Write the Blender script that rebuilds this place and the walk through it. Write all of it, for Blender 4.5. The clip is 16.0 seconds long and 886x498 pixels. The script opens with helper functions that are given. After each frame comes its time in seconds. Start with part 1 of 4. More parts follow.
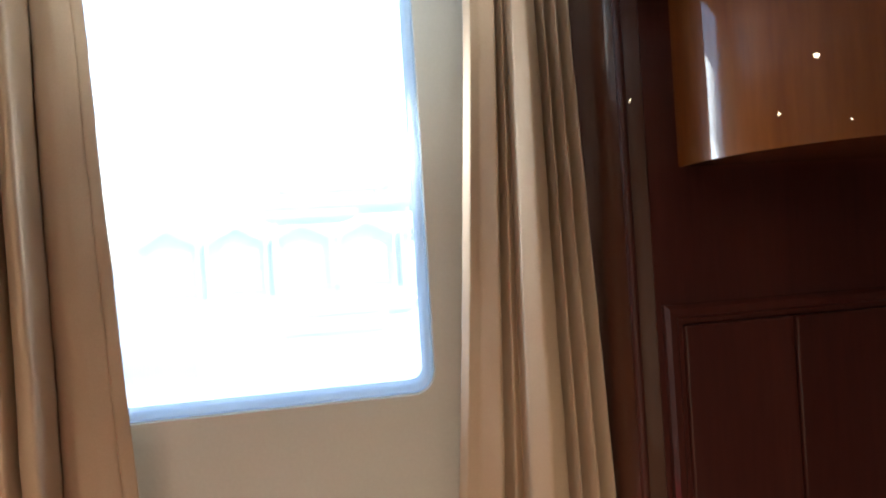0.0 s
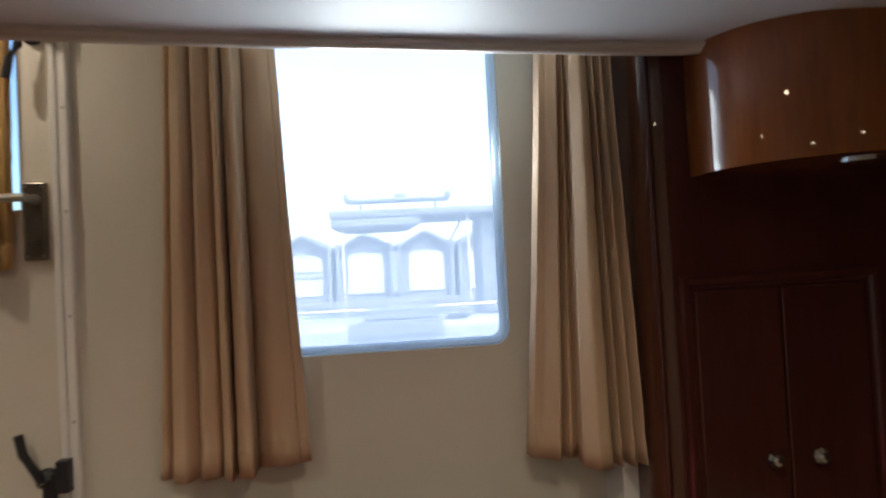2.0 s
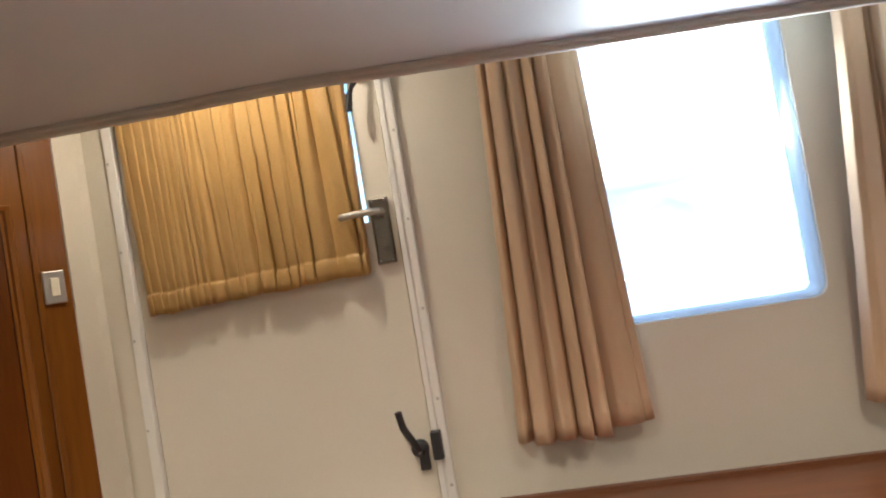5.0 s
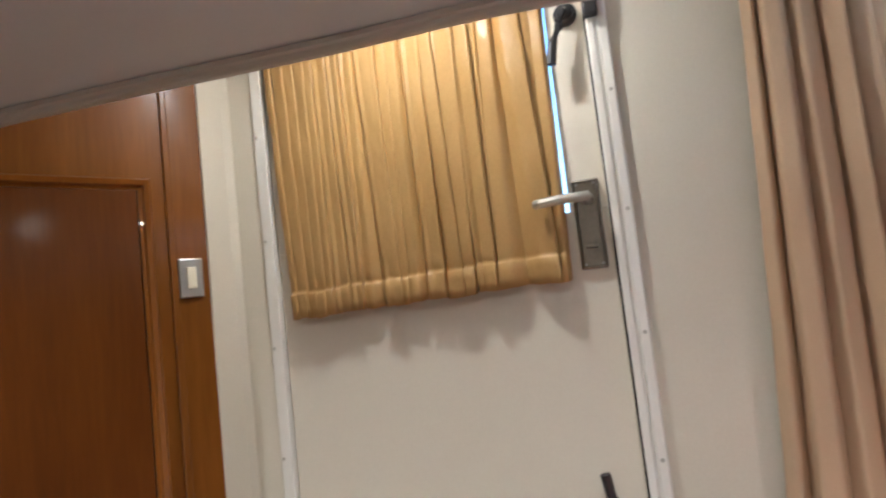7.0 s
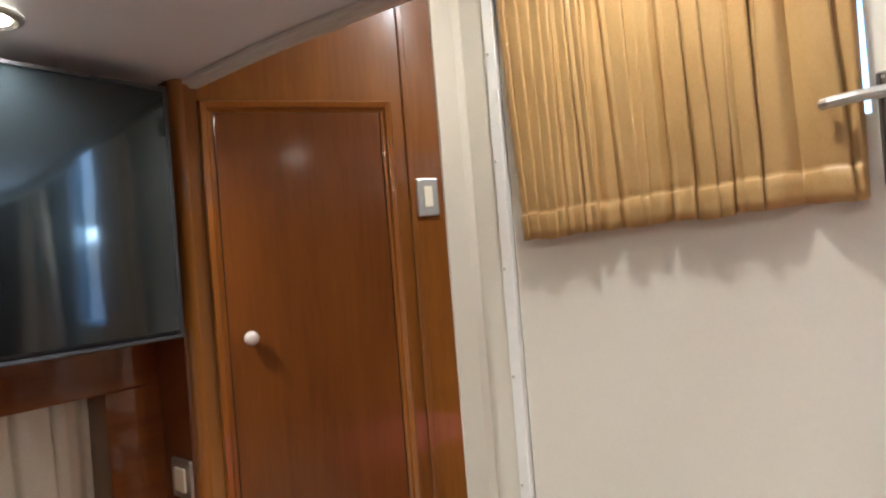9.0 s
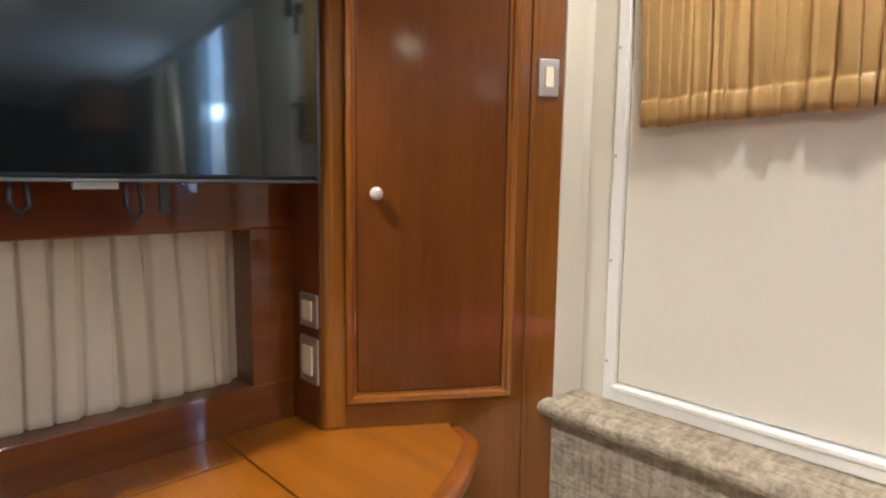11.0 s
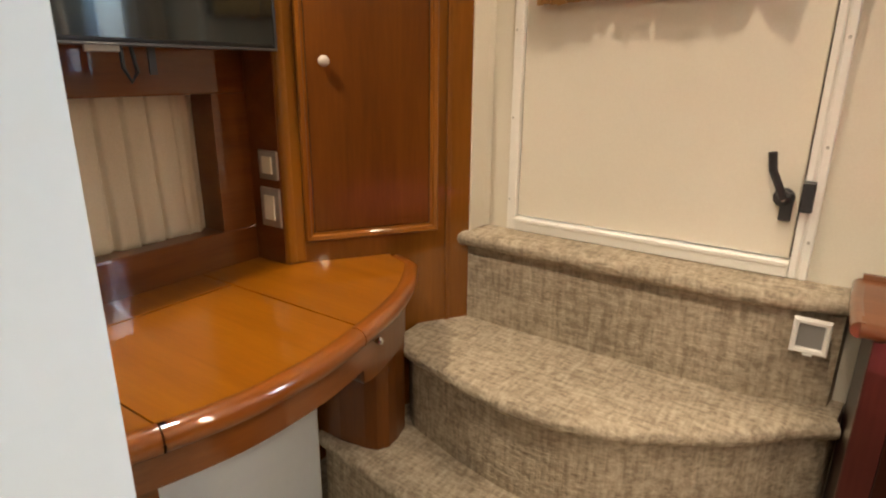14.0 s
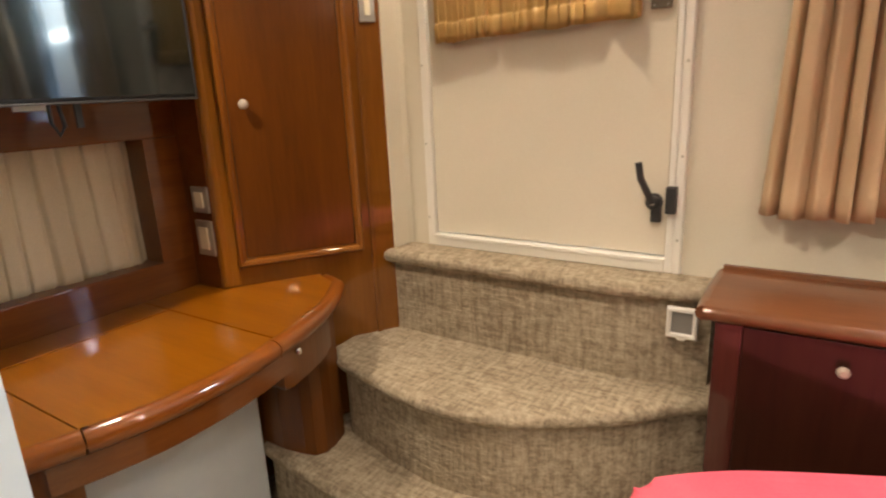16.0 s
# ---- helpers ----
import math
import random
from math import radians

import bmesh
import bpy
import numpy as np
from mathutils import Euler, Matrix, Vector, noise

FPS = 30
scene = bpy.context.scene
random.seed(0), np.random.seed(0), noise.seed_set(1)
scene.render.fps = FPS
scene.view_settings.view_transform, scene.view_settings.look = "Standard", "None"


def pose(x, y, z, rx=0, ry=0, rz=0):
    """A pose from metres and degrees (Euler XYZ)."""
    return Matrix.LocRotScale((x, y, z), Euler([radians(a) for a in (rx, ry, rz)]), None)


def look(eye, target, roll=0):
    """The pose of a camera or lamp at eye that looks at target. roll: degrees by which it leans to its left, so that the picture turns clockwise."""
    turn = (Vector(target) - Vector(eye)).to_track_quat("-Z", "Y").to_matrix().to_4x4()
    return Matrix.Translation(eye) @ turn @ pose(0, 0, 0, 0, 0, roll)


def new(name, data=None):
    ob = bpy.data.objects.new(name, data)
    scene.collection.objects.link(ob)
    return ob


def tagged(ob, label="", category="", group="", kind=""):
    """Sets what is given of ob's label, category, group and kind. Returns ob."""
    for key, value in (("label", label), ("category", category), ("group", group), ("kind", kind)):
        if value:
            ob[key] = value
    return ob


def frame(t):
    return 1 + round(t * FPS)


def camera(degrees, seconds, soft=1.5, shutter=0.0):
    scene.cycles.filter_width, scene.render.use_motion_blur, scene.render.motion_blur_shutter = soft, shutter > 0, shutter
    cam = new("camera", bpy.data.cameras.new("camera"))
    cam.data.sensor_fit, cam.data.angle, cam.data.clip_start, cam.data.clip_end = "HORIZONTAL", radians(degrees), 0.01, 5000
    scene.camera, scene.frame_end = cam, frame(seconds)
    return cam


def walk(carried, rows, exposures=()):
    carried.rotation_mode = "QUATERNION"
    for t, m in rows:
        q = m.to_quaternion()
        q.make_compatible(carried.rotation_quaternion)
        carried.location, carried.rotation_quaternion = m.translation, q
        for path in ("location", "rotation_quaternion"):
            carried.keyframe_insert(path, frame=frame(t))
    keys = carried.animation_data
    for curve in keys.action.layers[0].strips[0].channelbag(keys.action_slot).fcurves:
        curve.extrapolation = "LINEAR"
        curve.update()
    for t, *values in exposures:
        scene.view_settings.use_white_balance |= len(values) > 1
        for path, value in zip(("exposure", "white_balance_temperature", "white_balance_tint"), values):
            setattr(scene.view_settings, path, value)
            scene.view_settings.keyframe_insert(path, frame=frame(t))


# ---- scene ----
cam = camera(74.2, 16.0, soft=2.1, shutter=0.3)
PATH = [
    (0, (0.785, -0.915, 1.384), (1.129, 1.052, 1.381), -3.6),
    (0.2, (0.770, -0.912, 1.335), (1.134, 1.051, 1.455), -3.5),
    (0.5, (0.759, -0.921, 1.326), (1.074, 1.046, 1.507), -4.0),
    (0.7, (0.752, -0.927, 1.326), (1.017, 1.047, 1.503), -4.1),
    (1, (0.756, -0.938, 1.333), (0.971, 1.046, 1.466), -4.1),
    (1.5, (0.752, -0.935, 1.319), (0.907, 1.055, 1.443), -3.8),
    (1.9, (0.696, -1.159, 1.336), (0.860, 0.834, 1.383), -2.9),
    (2, (0.687, -1.242, 1.339), (0.845, 0.751, 1.384), -3.0),
    (2.5, (0.646, -1.491, 1.383), (0.787, 0.504, 1.376), -3.1),
    (3, (0.68, -1.47, 1.371), (0.715, 0.53, 1.358), -4.2),
    (3.5, (0.62, -1.453, 1.362), (0.539, 0.545, 1.386), -5.8),
    (4, (0.479, -1.448, 1.361), (0.362, 0.548, 1.398), -6.6),
    (4.2, (0.42, -1.444, 1.362), (0.284, 0.551, 1.393), -8.2),
    (6.3, (0.049, -1.117, 1.36), (-0.236, 0.852, 1.561), -8.1),
    (6.5, (0.031, -1.087, 1.359), (-0.294, 0.873, 1.589), -7.8),
    (7, (0.012, -1.054, 1.362), (-0.566, 0.853, 1.531), -6.4),
    (7.5, (-0.016, -1.032, 1.36), (-0.832, 0.791, 1.474), -6.8),
    (8, (-0.034, -1.026, 1.356), (-1.045, 0.694, 1.489), -7.2),
    (8.5, (-0.039, -1.014, 1.355), (-1.201, 0.612, 1.438), -6.4),
    (9, (-0.042, -1.023, 1.338), (-1.279, 0.549, 1.359), -4.6),
    (9.2, (-0.051, -1.034, 1.332), (-1.314, 0.518, 1.335), -4.1),
    (11.3, (-0.032, -1.137, 1.229), (-1.477, 0.215, 0.943), 1.1),
    (11.5, (-0.027, -1.148, 1.219), (-1.452, 0.214, 0.881), 1.8),
    (12, (-0.042, -1.199, 1.186), (-1.374, 0.22, 0.726), 2.5),
    (12.5, (-0.021, -1.232, 1.141), (-1.28, 0.235, 0.629), 2.1),
    (13, (-0.004, -1.301, 1.17), (-1.25, 0.155, 0.599), 1.4),
    (13.5, (0.055, -1.376, 1.175), (-1.22, 0.052, 0.596), 0.4),
    (14, (0.064, -1.429, 1.207), (-1.014, 0.148, 0.614), 0.6),
    (14.5, (0.101, -1.449, 1.218), (-1.025, 0.105, 0.654), 0.4),
    (15, (0.177, -1.428, 1.216), (-0.999, 0.082, 0.635), 0.8),
    (15.5, (0.245, -1.422, 1.217), (-0.943, 0.085, 0.654), -0.9),
    (16, (0.303, -1.447, 1.233), (-0.756, 0.166, 0.707), -2.6),
]
EXPOSURES = [(0, 3.12, 6500, 10), (1.8, 3.1, 6400, 10), (2.0, 2.25, 6600, 10), (2.15, 2.35, 6500, 10), (2.5, 2.7, 6500, 10), (3.0, 3.25, 6500, 10), (4.2, 3.3, 6400, 10), (6.3, 3.25, 5900, 9), (7, 3.45, 5400, 8), (9, 3.85, 5350, 8), (12, 4.15, 5600, 8), (13.3, 3.95, 5700, 8), (14.1, 3.78, 7200, 11), (16, 3.72, 7300, 12)]
walk(cam, [(t, look(e, a, r)) for t, e, a, r in PATH], EXPOSURES)

# ---- light ----
world = bpy.data.worlds.new("world")
scene.world = world
world.use_nodes = True
wn = world.node_tree.nodes
sky = wn.new("ShaderNodeTexSky")
sky.sky_type, sky.sun_disc = "NISHITA", False
sky.sun_elevation, sky.sun_rotation = radians(53), radians(153)
world.node_tree.links.new(sky.outputs[0], wn["Background"].inputs[0])
wn["Background"].inputs[1].default_value = 0.15
sky.dust_density, sky.air_density, sky.ozone_density = 3.0, 1.0, 0.6


def lamp(name, kind, energy, m, color=(1, 1, 1), **kw):
    data = bpy.data.lights.new(name, kind)
    data.energy, data.color = energy, color
    if "size" in kw:
        data.shape, data.size, data.size_y = "RECTANGLE", kw["size"], kw["size_y"]
        data.spread = radians(kw.get("spread", 155))
    if "radius" in kw:
        data.shadow_soft_size = kw["radius"]
    if "angle" in kw:
        data.angle = radians(kw["angle"])
    if "cone" in kw:
        data.spot_size, data.spot_blend = radians(kw["cone"]), 0.9
    ob = new(name, data)
    ob.matrix_world = m
    return ob


lamp("sun", "SUN", 1.3, look((2, -4, 6), (0, 0, 0)), (1, 0.96, 0.92), angle=10)
lamp("window_daylight", "AREA", 1.0, look((0.71, 0.03, 1.635), (0.70, -2, 1.0)), (0.86, 0.96, 1), size=0.36, size_y=0.22, spread=130)
WARM = (1, 0.88, 0.73)
DOWNLIGHTS = [(-0.95, -0.78), (0.0, -0.85), (0.85, -0.85), (-0.4, -1.9), (0.6, -1.9), (1.6, -1.6)]


# ---- materials ----
def mat(name, color, rough=0.5, metal=0.0, coat=0.0, spec=0.5):
    m = bpy.data.materials.new(name)
    m.use_nodes = True
    b = m.node_tree.nodes["Principled BSDF"]
    b.inputs["Base Color"].default_value = (*color, 1)
    b.inputs["Roughness"].default_value = rough
    b.inputs["Metallic"].default_value = metal
    b.inputs["Coat Weight"].default_value = coat
    b.inputs["Coat Roughness"].default_value = 0.04
    b.inputs["Specular IOR Level"].default_value = spec
    return m


def textured(name, a, b, scale, rough=0.5, stretch=(1, 1, 1), bump=0.1, coat=0.0, fine=8.0, dist=0.002, metal=0.0, c=None):
    """Two-scale noise between two colours with a fine relief."""
    m = mat(name, a, rough, metal, coat)
    t, n = m.node_tree, m.node_tree.nodes
    p = n["Principled BSDF"]
    co = n.new("ShaderNodeTexCoord")
    mp = n.new("ShaderNodeMapping")
    mp.inputs["Scale"].default_value = stretch
    t.links.new(co.outputs["Object"], mp.inputs[0])
    big = n.new("ShaderNodeTexNoise")
    big.inputs["Scale"].default_value, big.inputs["Detail"].default_value = scale, 5
    big.inputs["Distortion"].default_value = 0.6
    small = n.new("ShaderNodeTexNoise")
    small.inputs["Scale"].default_value, small.inputs["Detail"].default_value = scale * fine, 3
    for q in (big, small):
        t.links.new(mp.outputs[0], q.inputs["Vector"])
    mix = n.new("ShaderNodeMath")
    mix.operation = "MULTIPLY_ADD"
    t.links.new(small.outputs["Fac"], mix.inputs[0])
    mix.inputs[1].default_value = 0.45
    t.links.new(big.outputs["Fac"], mix.inputs[2])
    ramp = n.new("ShaderNodeValToRGB")
    ramp.color_ramp.elements[0].position, ramp.color_ramp.elements[1].position = 0.45, 0.95
    ramp.color_ramp.elements[0].color, ramp.color_ramp.elements[1].color = (*a, 1), (*b, 1)
    t.links.new(mix.outputs[0], ramp.inputs[0])
    t.links.new(ramp.outputs[0], p.inputs["Base Color"])
    bp = n.new("ShaderNodeBump")
    bp.inputs["Strength"].default_value, bp.inputs["Distance"].default_value = bump, dist
    t.links.new(small.outputs["Fac"], bp.inputs["Height"])
    t.links.new(bp.outputs[0], p.inputs["Normal"])
    return m


def wood(name, a, b, coat=1.0, axis="z", rough=0.35, sheen=0.04):
    st = {"z": (5, 5, 0.45), "x": (0.45, 5, 5), "y": (5, 0.45, 5)}[axis]
    m = textured(name, a, b, 3.0, rough, st, 0.03, coat, 9.0, 0.001)
    m.node_tree.nodes["Principled BSDF"].inputs["Coat Roughness"].default_value = sheen
    m.node_tree.nodes["Principled BSDF"].inputs["Specular IOR Level"].default_value = 0.15
    return m


M_CHERRY = wood("cherry", (0.145, 0.046, 0.005), (0.225, 0.080, 0.010), sheen=0.05)
# level-grained cherry, darkened for the shade round the television and desk
M_CHERRY_H_SHADE = wood("cherry_level_shaded", (0.105, 0.027, 0.005), (0.165, 0.049, 0.009), axis="y")
M_PANEL = wood("cherry_panel", (0.086, 0.0235, 0.003), (0.135, 0.040, 0.005), coat=0.55, sheen=0.14)
M_MOULD = wood("cherry_moulding", (0.180, 0.056, 0.007), (0.25, 0.088, 0.013))
# same cherry, lightened where lamplight catches the cabinet's corner
M_CHERRY_LIT = wood("lit_cherry", (0.23, 0.080, 0.007), (0.31, 0.115, 0.012), sheen=0.06)
M_HONEY = wood("honey_wood", (0.225, 0.067, 0.0033), (0.305, 0.10, 0.0055), axis="x", rough=0.3)
M_RIM = wood("red_rim", (0.165, 0.042, 0.005), (0.25, 0.072, 0.010), axis="y", sheen=0.02)
# dark red-brown woods; the shadow on this side also deepens their colour
M_MAHOG = wood("mahogany", (0.020, 0.0055, 0.0035), (0.036, 0.011, 0.006), coat=0.5, sheen=0.1)
M_TALL = wood("shaded_mahogany", (0.050, 0.012, 0.010), (0.080, 0.021, 0.015), coat=0.8, sheen=0.07)
# dark wood browned to stand for the pale wall mirrored in the round post
M_POSTW = wood("post_reflection_brown", (0.060, 0.019, 0.010), (0.085, 0.028, 0.014), sheen=0.02)
M_LOCKER = wood("locker_wood", (0.155, 0.040, 0.007), (0.265, 0.078, 0.013), sheen=0.02)
M_MAHOG_TOP = wood("mahogany_top", (0.12, 0.038, 0.014), (0.18, 0.063, 0.024), axis="x")
M_CREAM = textured("cream_vinyl", (0.62, 0.57, 0.47), (0.70, 0.65, 0.55), 1.6, 0.55, bump=0.12, fine=120, dist=0.0006)
M_DOOR = textured("door_laminate", (0.72, 0.665, 0.56), (0.78, 0.725, 0.62), 1.2, 0.45, bump=0.08, fine=140, dist=0.0005)
M_FRAME = textured("white_frame", (0.80, 0.775, 0.72), (0.85, 0.83, 0.78), 4, 0.6, bump=0.05, fine=20, dist=0.0005)
M_WHITE = textured("white_gelcoat", (0.73, 0.80, 0.86), (0.78, 0.85, 0.90), 1.5, 0.4, bump=0.05, fine=30, dist=0.0006)
# white paint; the window's cool daylight is put into this dimmer blue tint
M_PART = textured("daylit_white_paint", (0.52, 0.62, 0.72), (0.56, 0.66, 0.76), 1.5, 0.4, bump=0.05, fine=30, dist=0.0006)
M_CEIL = textured("ceiling_vinyl", (0.57, 0.59, 0.615), (0.61, 0.63, 0.655), 2, 0.6, bump=0.1, fine=120, dist=0.0005)
M_TRIM = textured("grey_beading", (0.50, 0.465, 0.41), (0.54, 0.505, 0.45), 3, 0.4, bump=0.02)
def cloth(m, amount):
    """Let some light through a cloth."""
    t, n = m.node_tree, m.node_tree.nodes
    p = n["Principled BSDF"]
    tr, mx = n.new("ShaderNodeBsdfTranslucent"), n.new("ShaderNodeMixShader")
    src = p.inputs["Base Color"].links[0].from_socket
    t.links.new(src, tr.inputs[0])
    mx.inputs[0].default_value = amount
    t.links.new(p.outputs[0], mx.inputs[1])
    t.links.new(tr.outputs[0], mx.inputs[2])
    t.links.new(mx.outputs[0], n["Material Output"].inputs[0])
    return m


M_CURT = textured("tan_cloth", (0.48, 0.325, 0.20), (0.58, 0.415, 0.27), 3, 0.75, (1, 1, 0.5), 0.25, fine=260, dist=0.0004)
M_AMBER = textured("amber_satin", (0.545, 0.335, 0.115), (0.68, 0.445, 0.175), 4, 0.34, (1, 1, 0.4), 0.2, fine=90, dist=0.0008)
M_PLEAT = textured("pleated_cloth", (0.54, 0.43, 0.30), (0.68, 0.56, 0.41), 4, 0.8, (1, 1, 0.4), 0.25, fine=120, dist=0.0006)
M_METAL = textured("brushed_pewter", (0.20, 0.17, 0.14), (0.30, 0.26, 0.21), 20, 0.35, bump=0.1, metal=1.0)
M_CHROME = mat("chrome", (0.8, 0.8, 0.78), 0.12, 1.0)
M_SATIN = mat("satin_steel", (0.52, 0.50, 0.45), 0.4, 0.8)
M_BLACK = textured("black_plastic", (0.018, 0.018, 0.02), (0.03, 0.03, 0.033), 30, 0.4, bump=0.1)
M_SCREEN = mat("screen_glass", (0.006, 0.008, 0.009), 0.10, 0.0, 0.9)
M_SCREEN.node_tree.nodes["Principled BSDF"].inputs["Coat Weight"].default_value = 1.0
M_SCREEN.node_tree.nodes["Principled BSDF"].inputs["Coat IOR"].default_value = 1.5
M_SCREEN.node_tree.nodes["Principled BSDF"].inputs["Coat Roughness"].default_value = 0.045
# blue tint puts the window's daylight colour into the screen's reflections
M_SCREEN.node_tree.nodes["Principled BSDF"].inputs["Specular Tint"].default_value = (0.62, 0.86, 1, 1)
M_ROCKER = mat("ivory_rocker", (0.85, 0.80, 0.64), 0.35)
M_WHITEP = mat("white_plastic", (0.78, 0.76, 0.72), 0.4)
M_GREYP = mat("grey_plastic", (0.22, 0.21, 0.20), 0.5)
M_DARK = mat("gap_shade", (0.01, 0.006, 0.005), 0.9)
M_KNOB = mat("pearl_knob", (0.42, 0.36, 0.31), 0.2, 0.0, 0.6)
M_PINK = textured("pink_cloth", (0.62, 0.06, 0.10), (0.72, 0.10, 0.14), 5, 0.8, bump=0.25, fine=60, dist=0.001)
# blue-grey tint added to hold back the bright sky seen through the door
M_GLASS = mat("window_glass", (0.34, 0.43, 0.50), 0.0)
M_GLASS.node_tree.nodes["Principled BSDF"].inputs["Transmission Weight"].default_value = 1.0
M_LAMP = bpy.data.materials.new("lamp_glow")
M_LAMP.use_nodes = True
M_LAMP.node_tree.nodes["Principled BSDF"].inputs["Emission Color"].default_value = (1, 0.82, 0.55, 1)
M_LAMP.node_tree.nodes["Principled BSDF"].inputs["Emission Strength"].default_value = 9
M_LED = mat("red_led", (0.5, 0.02, 0.02), 0.3)
M_LED.node_tree.nodes["Principled BSDF"].inputs["Emission Color"].default_value = (1, 0.05, 0.05, 1)
M_LED.node_tree.nodes["Principled BSDF"].inputs["Emission Strength"].default_value = 4


cloth(M_CURT, 0.05), cloth(M_AMBER, 0.3), cloth(M_PLEAT, 0.4)
# window rim tinted pale blue and translucent to give the glow round the pane
M_ACRYL = textured("glow_rim_acrylic", (0.70, 0.80, 0.88), (0.76, 0.85, 0.92), 4, 0.3, bump=0.02)
cloth(M_ACRYL, 0.6)


def carpet_material():
    """Woven loop carpet: beige and grey dashes along and across."""
    m = mat("woven_carpet", (0.4, 0.35, 0.28), 0.95, spec=0.1)
    t, n = m.node_tree, m.node_tree.nodes
    p = n["Principled BSDF"]
    co = n.new("ShaderNodeTexCoord")
    facs = []
    for st in ((16, 120, 120), (120, 120, 13), (110, 18, 120), (16, 70, 70), (70, 70, 15), (66, 15, 70)):
        mp = n.new("ShaderNodeMapping")
        mp.inputs["Scale"].default_value = st
        t.links.new(co.outputs["Object"], mp.inputs[0])
        q = n.new("ShaderNodeTexNoise")
        q.inputs["Scale"].default_value, q.inputs["Detail"].default_value = 1.0, 2
        t.links.new(mp.outputs[0], q.inputs["Vector"])
        facs.append(q.outputs["Fac"])
    add = None
    for f in facs:
        if add is None:
            add = f
            continue
        a = n.new("ShaderNodeMath")
        a.operation = "ADD"
        t.links.new(add, a.inputs[0])
        t.links.new(f, a.inputs[1])
        add = a.outputs[0]
    big = n.new("ShaderNodeTexNoise")
    big.inputs["Scale"].default_value = 9
    t.links.new(co.outputs["Object"], big.inputs["Vector"])
    a = n.new("ShaderNodeMath")
    a.operation = "MULTIPLY_ADD"
    t.links.new(big.outputs["Fac"], a.inputs[0])
    a.inputs[1].default_value = 0.5
    t.links.new(add, a.inputs[2])
    ramp = n.new("ShaderNodeValToRGB")
    e = ramp.color_ramp.elements
    e[0].position, e[0].color = 0.505, (0.25, 0.202, 0.147, 1)
    e[1].position, e[1].color = 0.67, (0.48, 0.40, 0.30, 1)
    sc = n.new("ShaderNodeMath")
    sc.operation = "MULTIPLY"
    sc.inputs[1].default_value = 0.18
    t.links.new(a.outputs[0], sc.inputs[0])
    t.links.new(sc.outputs[0], ramp.inputs[0])
    t.links.new(ramp.outputs[0], p.inputs["Base Color"])
    bp = n.new("ShaderNodeBump")
    bp.inputs["Strength"].default_value, bp.inputs["Distance"].default_value = 0.6, 0.004
    t.links.new(add, bp.inputs["Height"])
    t.links.new(bp.outputs[0], p.inputs["Normal"])
    return m


M_CARPET = carpet_material()


# ---- mesh helpers ----
def part(name, bm, material, parent=None, label="", smooth=False):
    bmesh.ops.recalc_face_normals(bm, faces=bm.faces)
    me = bpy.data.meshes.new(name)
    bm.to_mesh(me)
    bm.free()
    me.materials.append(material)
    if smooth:
        for f in me.polygons:
            f.use_smooth = True
        me.set_sharp_from_angle(angle=radians(50))
    ob = new(name, me)
    if parent:
        ob.parent = parent
    if label:
        ob["label"] = label
    return ob


def thing(name, label, category, group="", kind="", at=(0, 0, 0), turn=0.0):
    ob = new(name)
    ob.matrix_world = pose(*at, 0, 0, turn)
    return tagged(ob, label, category, group, kind)


def box(x0, x1, y0, y1, z0, z1, bevel=0.0, seg=2, bm=None):
    bm = bm or bmesh.new()
    r = bmesh.ops.create_cube(bm, size=1)
    bmesh.ops.scale(bm, vec=(x1 - x0, y1 - y0, z1 - z0), verts=r["verts"])
    bmesh.ops.translate(bm, vec=((x0 + x1) / 2, (y0 + y1) / 2, (z0 + z1) / 2), verts=r["verts"])
    if bevel:
        es = list({e for v in r["verts"] for e in v.link_edges})
        bmesh.ops.bevel(bm, geom=es, offset=bevel, segments=seg, profile=0.5, affect="EDGES")
    return bm


def prism(points, z0, z1, bevel=0.0, seg=2):
    """A level outline, drawn up from z0 to z1."""
    bm = bmesh.new()
    lo = [bm.verts.new((x, y, z0)) for x, y in points]
    hi = [bm.verts.new((x, y, z1)) for x, y in points]
    bm.faces.new(lo[::-1])
    bm.faces.new(hi)
    n = len(points)
    for i in range(n):
        bm.faces.new((lo[i], lo[(i + 1) % n], hi[(i + 1) % n], hi[i]))
    if bevel:
        bmesh.ops.bevel(bm, geom=[e for e in bm.edges if abs(e.verts[0].co.z - e.verts[1].co.z) < 1e-6], offset=bevel, segments=seg, profile=0.5, affect="EDGES")
    return bm


def lathe(profile, m=None, n=24):
    """Turned piece about z from (radius, height) pairs."""
    bm = bmesh.new()
    rings = []
    for r, z in profile:
        rings.append([bm.verts.new((r * math.cos(6.28319 * k / n), r * math.sin(6.28319 * k / n), z)) for k in range(n)])
    for a, b in zip(rings, rings[1:]):
        for k in range(n):
            bm.faces.new((a[k], a[(k + 1) % n], b[(k + 1) % n], b[k]))
    bm.faces.new(rings[0][::-1])
    bm.faces.new(rings[-1])
    if m is not None:
        bmesh.ops.transform(bm, matrix=m, verts=bm.verts)
    return bm


